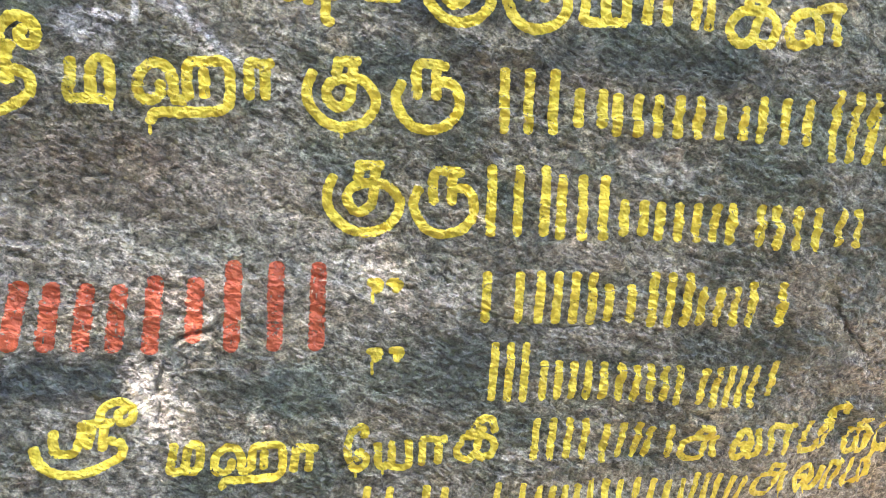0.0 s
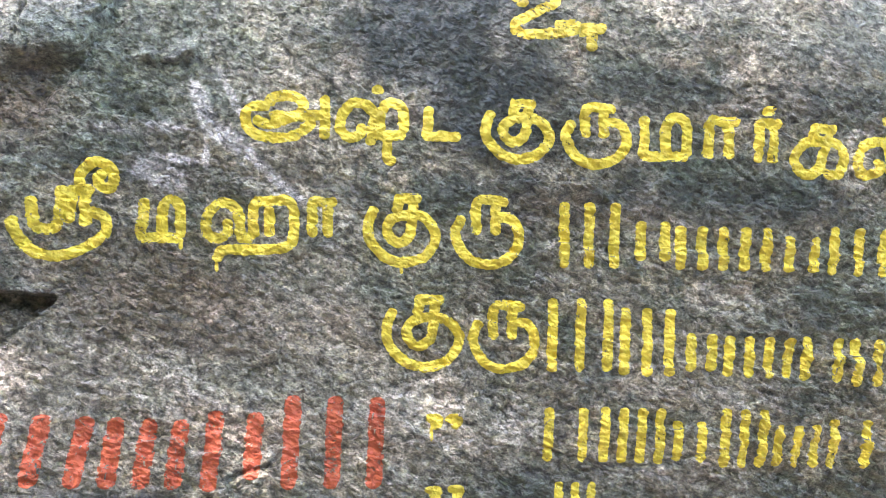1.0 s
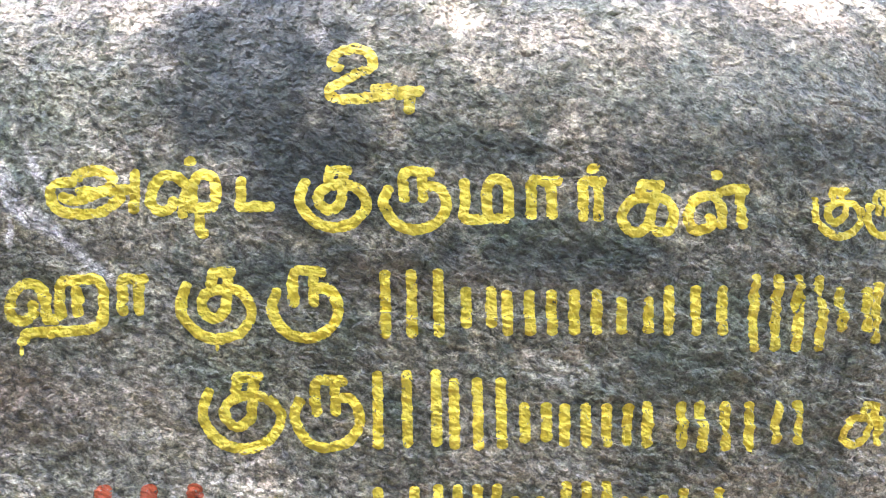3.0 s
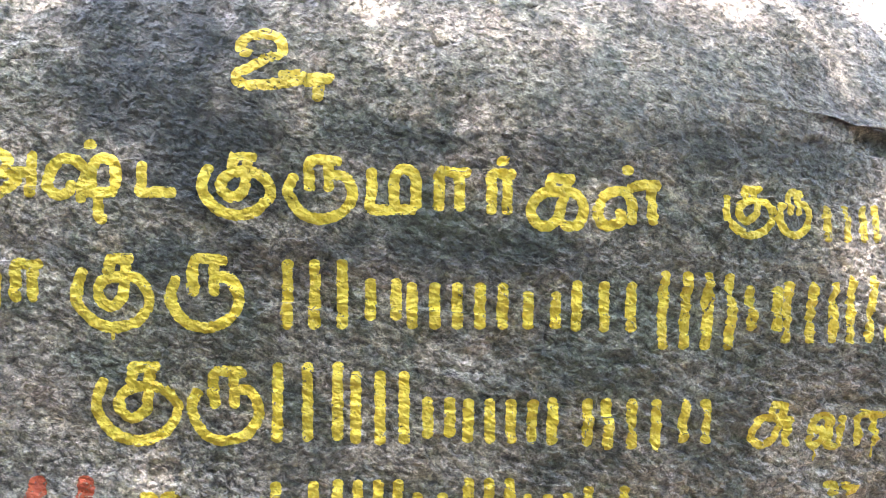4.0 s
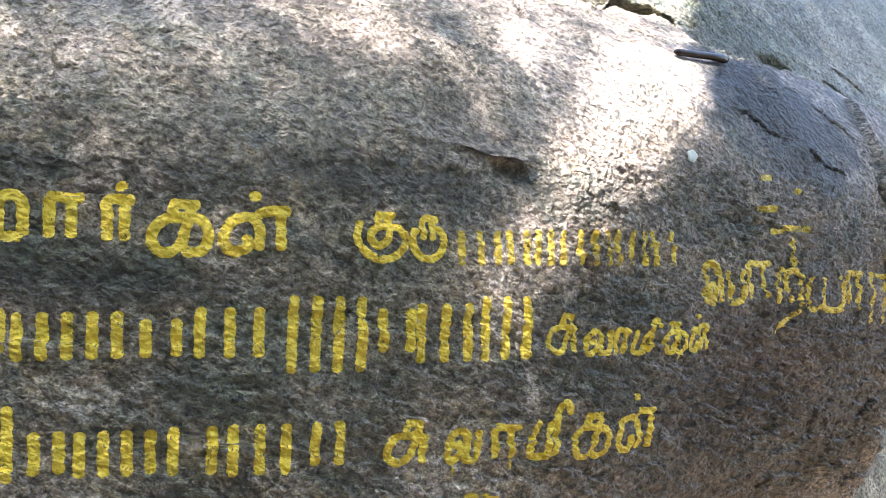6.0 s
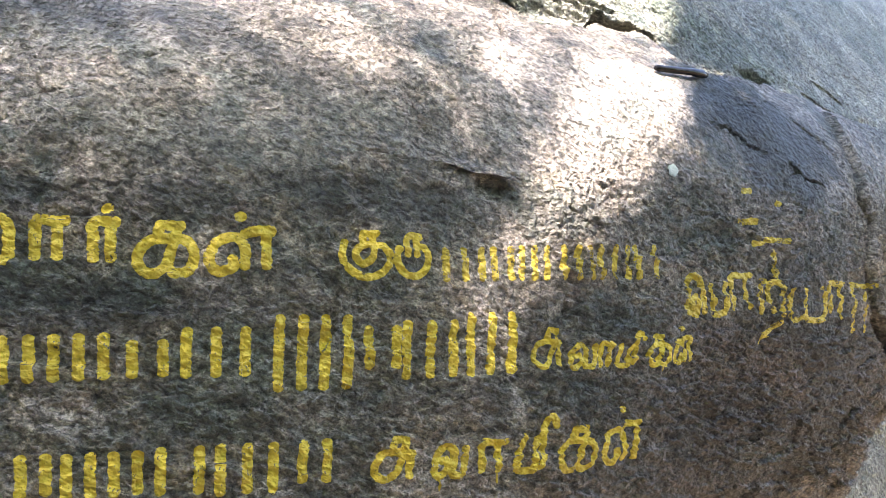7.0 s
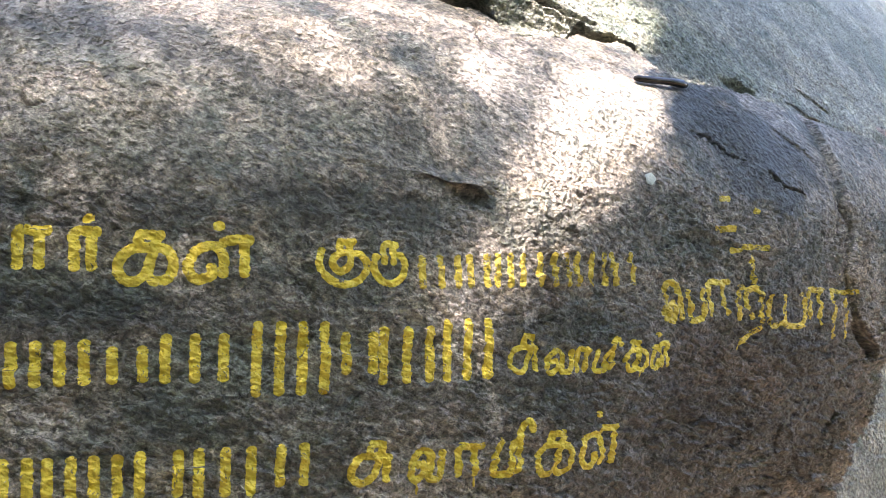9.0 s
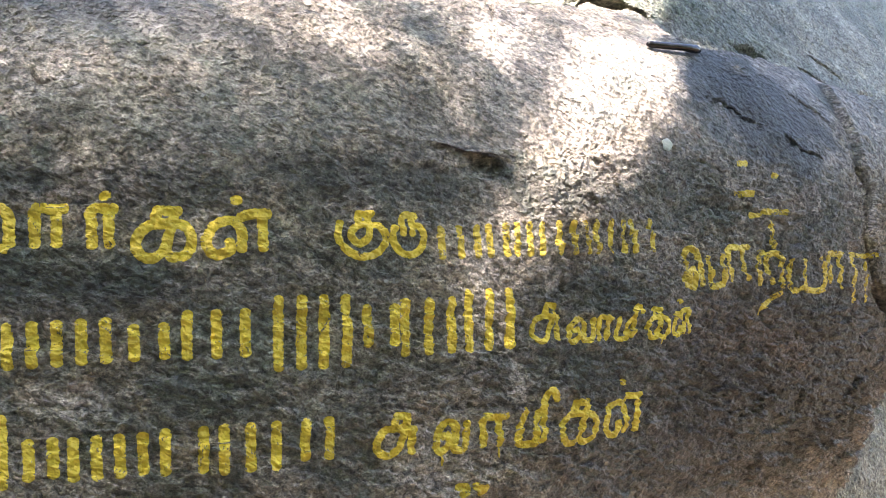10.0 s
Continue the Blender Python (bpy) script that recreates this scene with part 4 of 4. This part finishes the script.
# second line
letter("sri", -0.999, 1.320, -0.793, 1.320, 0.223, 0.0225, yellow_paint)
letter("ma", -0.759, 1.362, -0.660, 1.361, 0.105, 0.0225, yellow_paint)
letter("ha", -0.630, 1.364, -0.428, 1.364, 0.104, 0.0225, yellow_paint)
letter("aa", -0.411, 1.373, -0.337, 1.374, 0.097, 0.0225, yellow_paint)
letter("ku", -0.292, 1.324, -0.129, 1.326, 0.158, 0.0225, yellow_paint)
letter("ru", -0.106, 1.326, 0.049, 1.328, 0.155, 0.0225, yellow_paint)
bars(0.123, 1.334, 0.254, 1.336, 0.143, 3, 0.0225, yellow_paint)
bars(0.287, 1.353, 0.361, 1.354, 0.088, 2, 0.0225, yellow_paint)
bars(0.370, 1.337, 0.573, 1.338, 0.097, 4, 0.0225, yellow_paint)
bars(0.602, 1.338, 0.682, 1.338, 0.080, 2, 0.0225, yellow_paint)
bars(0.702, 1.333, 0.840, 1.330, 0.108, 3, 0.0225, yellow_paint)
bars(0.884, 1.295, 1.051, 1.290, 0.167, 3, 0.0225, yellow_paint)
bars(1.077, 1.332, 1.162, 1.329, 0.100, 2, 0.0225, yellow_paint)
bars(1.164, 1.303, 1.298, 1.301, 0.137, 3, 0.0225, yellow_paint)
bars(1.319, 1.300, 1.449, 1.298, 0.153, 3, 0.0225, yellow_paint)
letter("su", 1.493, 1.306, 1.580, 1.300, 0.103, 0.0145, yellow_paint)
letter("va", 1.588, 1.297, 1.672, 1.291, 0.073, 0.0145, yellow_paint)
letter("aa", 1.675, 1.291, 1.728, 1.288, 0.075, 0.0145, yellow_paint)
letter("mi", 1.733, 1.290, 1.826, 1.284, 0.100, 0.0145, yellow_paint)
letter("ka", 1.831, 1.286, 1.914, 1.280, 0.088, 0.0145, yellow_paint)
letter("l", 1.922, 1.284, 2.003, 1.279, 0.082, 0.0145, yellow_paint)

# third line
letter("ku", -0.246, 1.101, -0.072, 1.103, 0.166, 0.022, yellow_paint)
letter("ru", -0.061, 1.103, 0.091, 1.104, 0.155, 0.022, yellow_paint)
bars(0.108, 1.110, 0.248, 1.112, 0.161, 3, 0.022, yellow_paint)
bars(0.262, 1.106, 0.380, 1.107, 0.149, 3, 0.022, yellow_paint)
bars(0.405, 1.118, 0.471, 1.119, 0.086, 2, 0.022, yellow_paint)
bars(0.485, 1.109, 0.636, 1.109, 0.093, 3, 0.022, yellow_paint)
bars(0.654, 1.102, 0.749, 1.099, 0.100, 2, 0.022, yellow_paint)
bars(0.767, 1.092, 0.894, 1.087, 0.107, 3, 0.022, yellow_paint)
bars(0.932, 1.097, 1.007, 1.093, 0.097, 2, 0.022, yellow_paint)
letter("su", 1.091, 1.079, 1.196, 1.069, 0.108, 0.0185, yellow_paint)
letter("va", 1.229, 1.068, 1.317, 1.060, 0.090, 0.0185, yellow_paint)
letter("aa", 1.343, 1.062, 1.426, 1.056, 0.092, 0.0185, yellow_paint)
letter("mi", 1.433, 1.055, 1.550, 1.043, 0.155, 0.0185, yellow_paint)
letter("ka", 1.551, 1.041, 1.669, 1.030, 0.122, 0.0185, yellow_paint)
letter("l", 1.682, 1.040, 1.820, 1.028, 0.120, 0.0185, yellow_paint)

# fourth line
letter("ditto", -0.146, 0.973, -0.065, 0.974, 0.047, 0.021, yellow_paint)
bars(0.107, 0.915, 0.203, 0.915, 0.121, 2, 0.021, yellow_paint)
bars(0.229, 0.910, 0.369, 0.910, 0.129, 3, 0.021, yellow_paint)
bars(0.387, 0.919, 0.459, 0.919, 0.092, 2, 0.021, yellow_paint)
bars(0.487, 0.908, 0.590, 0.907, 0.135, 2, 0.021, yellow_paint)
bars(0.603, 0.910, 0.709, 0.908, 0.101, 2, 0.021, yellow_paint)
bars(0.732, 0.905, 0.828, 0.902, 0.114, 2, 0.021, yellow_paint)
letter("ditto", 1.282, 0.950, 1.361, 0.943, 0.051, 0.021, yellow_paint)

# fifth line
letter("ditto", -0.141, 0.819, -0.057, 0.819, 0.048, 0.019, yellow_paint)
bars(0.132, 0.731, 0.222, 0.729, 0.144, 2, 0.019, yellow_paint)
bars(0.248, 0.731, 0.410, 0.726, 0.098, 3, 0.019, yellow_paint)
bars(0.431, 0.726, 0.558, 0.721, 0.094, 3, 0.019, yellow_paint)
bars(0.574, 0.708, 0.654, 0.704, 0.105, 2, 0.019, yellow_paint)
bars(0.670, 0.697, 0.793, 0.688, 0.115, 2, 0.019, yellow_paint)
bars(0.807, 0.714, 0.858, 0.710, 0.104, 1, 0.019, yellow_paint)

# sixth line
letter("sri", -0.802, 0.619, -0.617, 0.601, 0.167, 0.018, yellow_paint)
letter("ma", -0.549, 0.599, -0.475, 0.591, 0.077, 0.018, yellow_paint)
letter("ha", -0.461, 0.584, -0.306, 0.576, 0.077, 0.018, yellow_paint)
letter("aa", -0.300, 0.576, -0.233, 0.571, 0.073, 0.018, yellow_paint)
letter("ee", -0.186, 0.574, -0.128, 0.573, 0.113, 0.018, yellow_paint)
letter("ya", -0.118, 0.575, -0.033, 0.575, 0.079, 0.018, yellow_paint)
letter("aa", -0.020, 0.574, 0.055, 0.573, 0.080, 0.018, yellow_paint)
letter("ki", 0.059, 0.586, 0.164, 0.588, 0.110, 0.018, yellow_paint)
bars(0.238, 0.585, 0.375, 0.577, 0.107, 3, 0.018, yellow_paint)
bars(0.395, 0.564, 0.437, 0.561, 0.107, 1, 0.018, yellow_paint)
bars(0.448, 0.572, 0.506, 0.568, 0.104, 1, 0.018, yellow_paint)
bars(0.517, 0.570, 0.591, 0.564, 0.093, 2, 0.018, yellow_paint)
letter("su", 0.610, 0.549, 0.725, 0.544, 0.102, 0.018, yellow_paint)
letter("va", 0.750, 0.541, 0.835, 0.538, 0.094, 0.018, yellow_paint)
letter("aa", 0.852, 0.536, 0.945, 0.530, 0.098, 0.018, yellow_paint)
letter("mi", 0.952, 0.529, 1.090, 0.514, 0.161, 0.018, yellow_paint)
letter("ka", 1.096, 0.506, 1.197, 0.495, 0.116, 0.018, yellow_paint)
letter("l", 1.210, 0.492, 1.349, 0.474, 0.143, 0.018, yellow_paint)

# lowest line
bars(-0.144, 0.458, -0.076, 0.452, 0.085, 2, 0.017, yellow_paint)
bars(-0.012, 0.447, 0.046, 0.441, 0.090, 2, 0.017, yellow_paint)
bars(0.152, 0.446, 0.227, 0.439, 0.094, 2, 0.017, yellow_paint)
bars(0.252, 0.437, 0.367, 0.425, 0.086, 3, 0.017, yellow_paint)
bars(0.384, 0.431, 0.476, 0.422, 0.093, 2, 0.017, yellow_paint)
bars(0.501, 0.427, 0.637, 0.409, 0.093, 3, 0.017, yellow_paint)
bars(0.655, 0.415, 0.801, 0.393, 0.104, 3, 0.017, yellow_paint)
letter("su", 0.829, 0.423, 0.946, 0.410, 0.103, 0.017, yellow_paint)
letter("va", 0.964, 0.410, 1.048, 0.397, 0.094, 0.017, yellow_paint)
letter("aa", 1.060, 0.394, 1.120, 0.389, 0.107, 0.017, yellow_paint)
letter("mi", 1.131, 0.392, 1.259, 0.371, 0.146, 0.017, yellow_paint)

# red word
bars(-1.008, 0.890, -0.824, 0.871, 0.143, 4, 0.034, red_paint)
bars(-0.796, 0.869, -0.639, 0.859, 0.143, 4, 0.034, red_paint)
bars(-0.622, 0.854, -0.551, 0.851, 0.168, 2, 0.034, red_paint)
bars(-0.541, 0.874, -0.468, 0.872, 0.144, 2, 0.034, red_paint)
bars(-0.444, 0.853, -0.234, 0.851, 0.199, 4, 0.034, red_paint)

# word at the edge
letter("e", 1.980, 1.409, 2.063, 1.409, 0.125, 0.0195, worn_paint)
letter("pa", 2.073, 1.405, 2.152, 1.409, 0.110, 0.0195, worn_paint)
letter("aa", 2.157, 1.415, 2.267, 1.417, 0.120, 0.0195, worn_paint)
letter("rri", 2.266, 1.400, 2.393, 1.399, 0.115, 0.0195, worn_paint)
letter("ya", 2.412, 1.373, 2.606, 1.371, 0.125, 0.0195, worn_paint)
letter("aa", 2.617, 1.389, 2.720, 1.387, 0.117, 0.0195, worn_paint)
letter("r", 2.746, 1.316, 2.884, 1.309, 0.185, 0.0195, worn_paint)
bars(2.352, 1.514, 2.372, 1.514, 0.097, 1, 0.0195, worn_paint)
bars(2.204, 1.682, 2.328, 1.685, 0.022, 0, 0.0195, worn_paint)
bars(2.323, 1.624, 2.459, 1.625, 0.022, 0, 0.0195, worn_paint)
bars(2.266, 1.772, 2.317, 1.775, 0.039, 0, 0.0195, worn_paint)
bars(2.271, 1.614, 2.321, 1.615, 0.021, 0, 0.0195, worn_paint)
bars(2.424, 1.751, 2.457, 1.752, 0.020, 0, 0.0195, worn_paint)
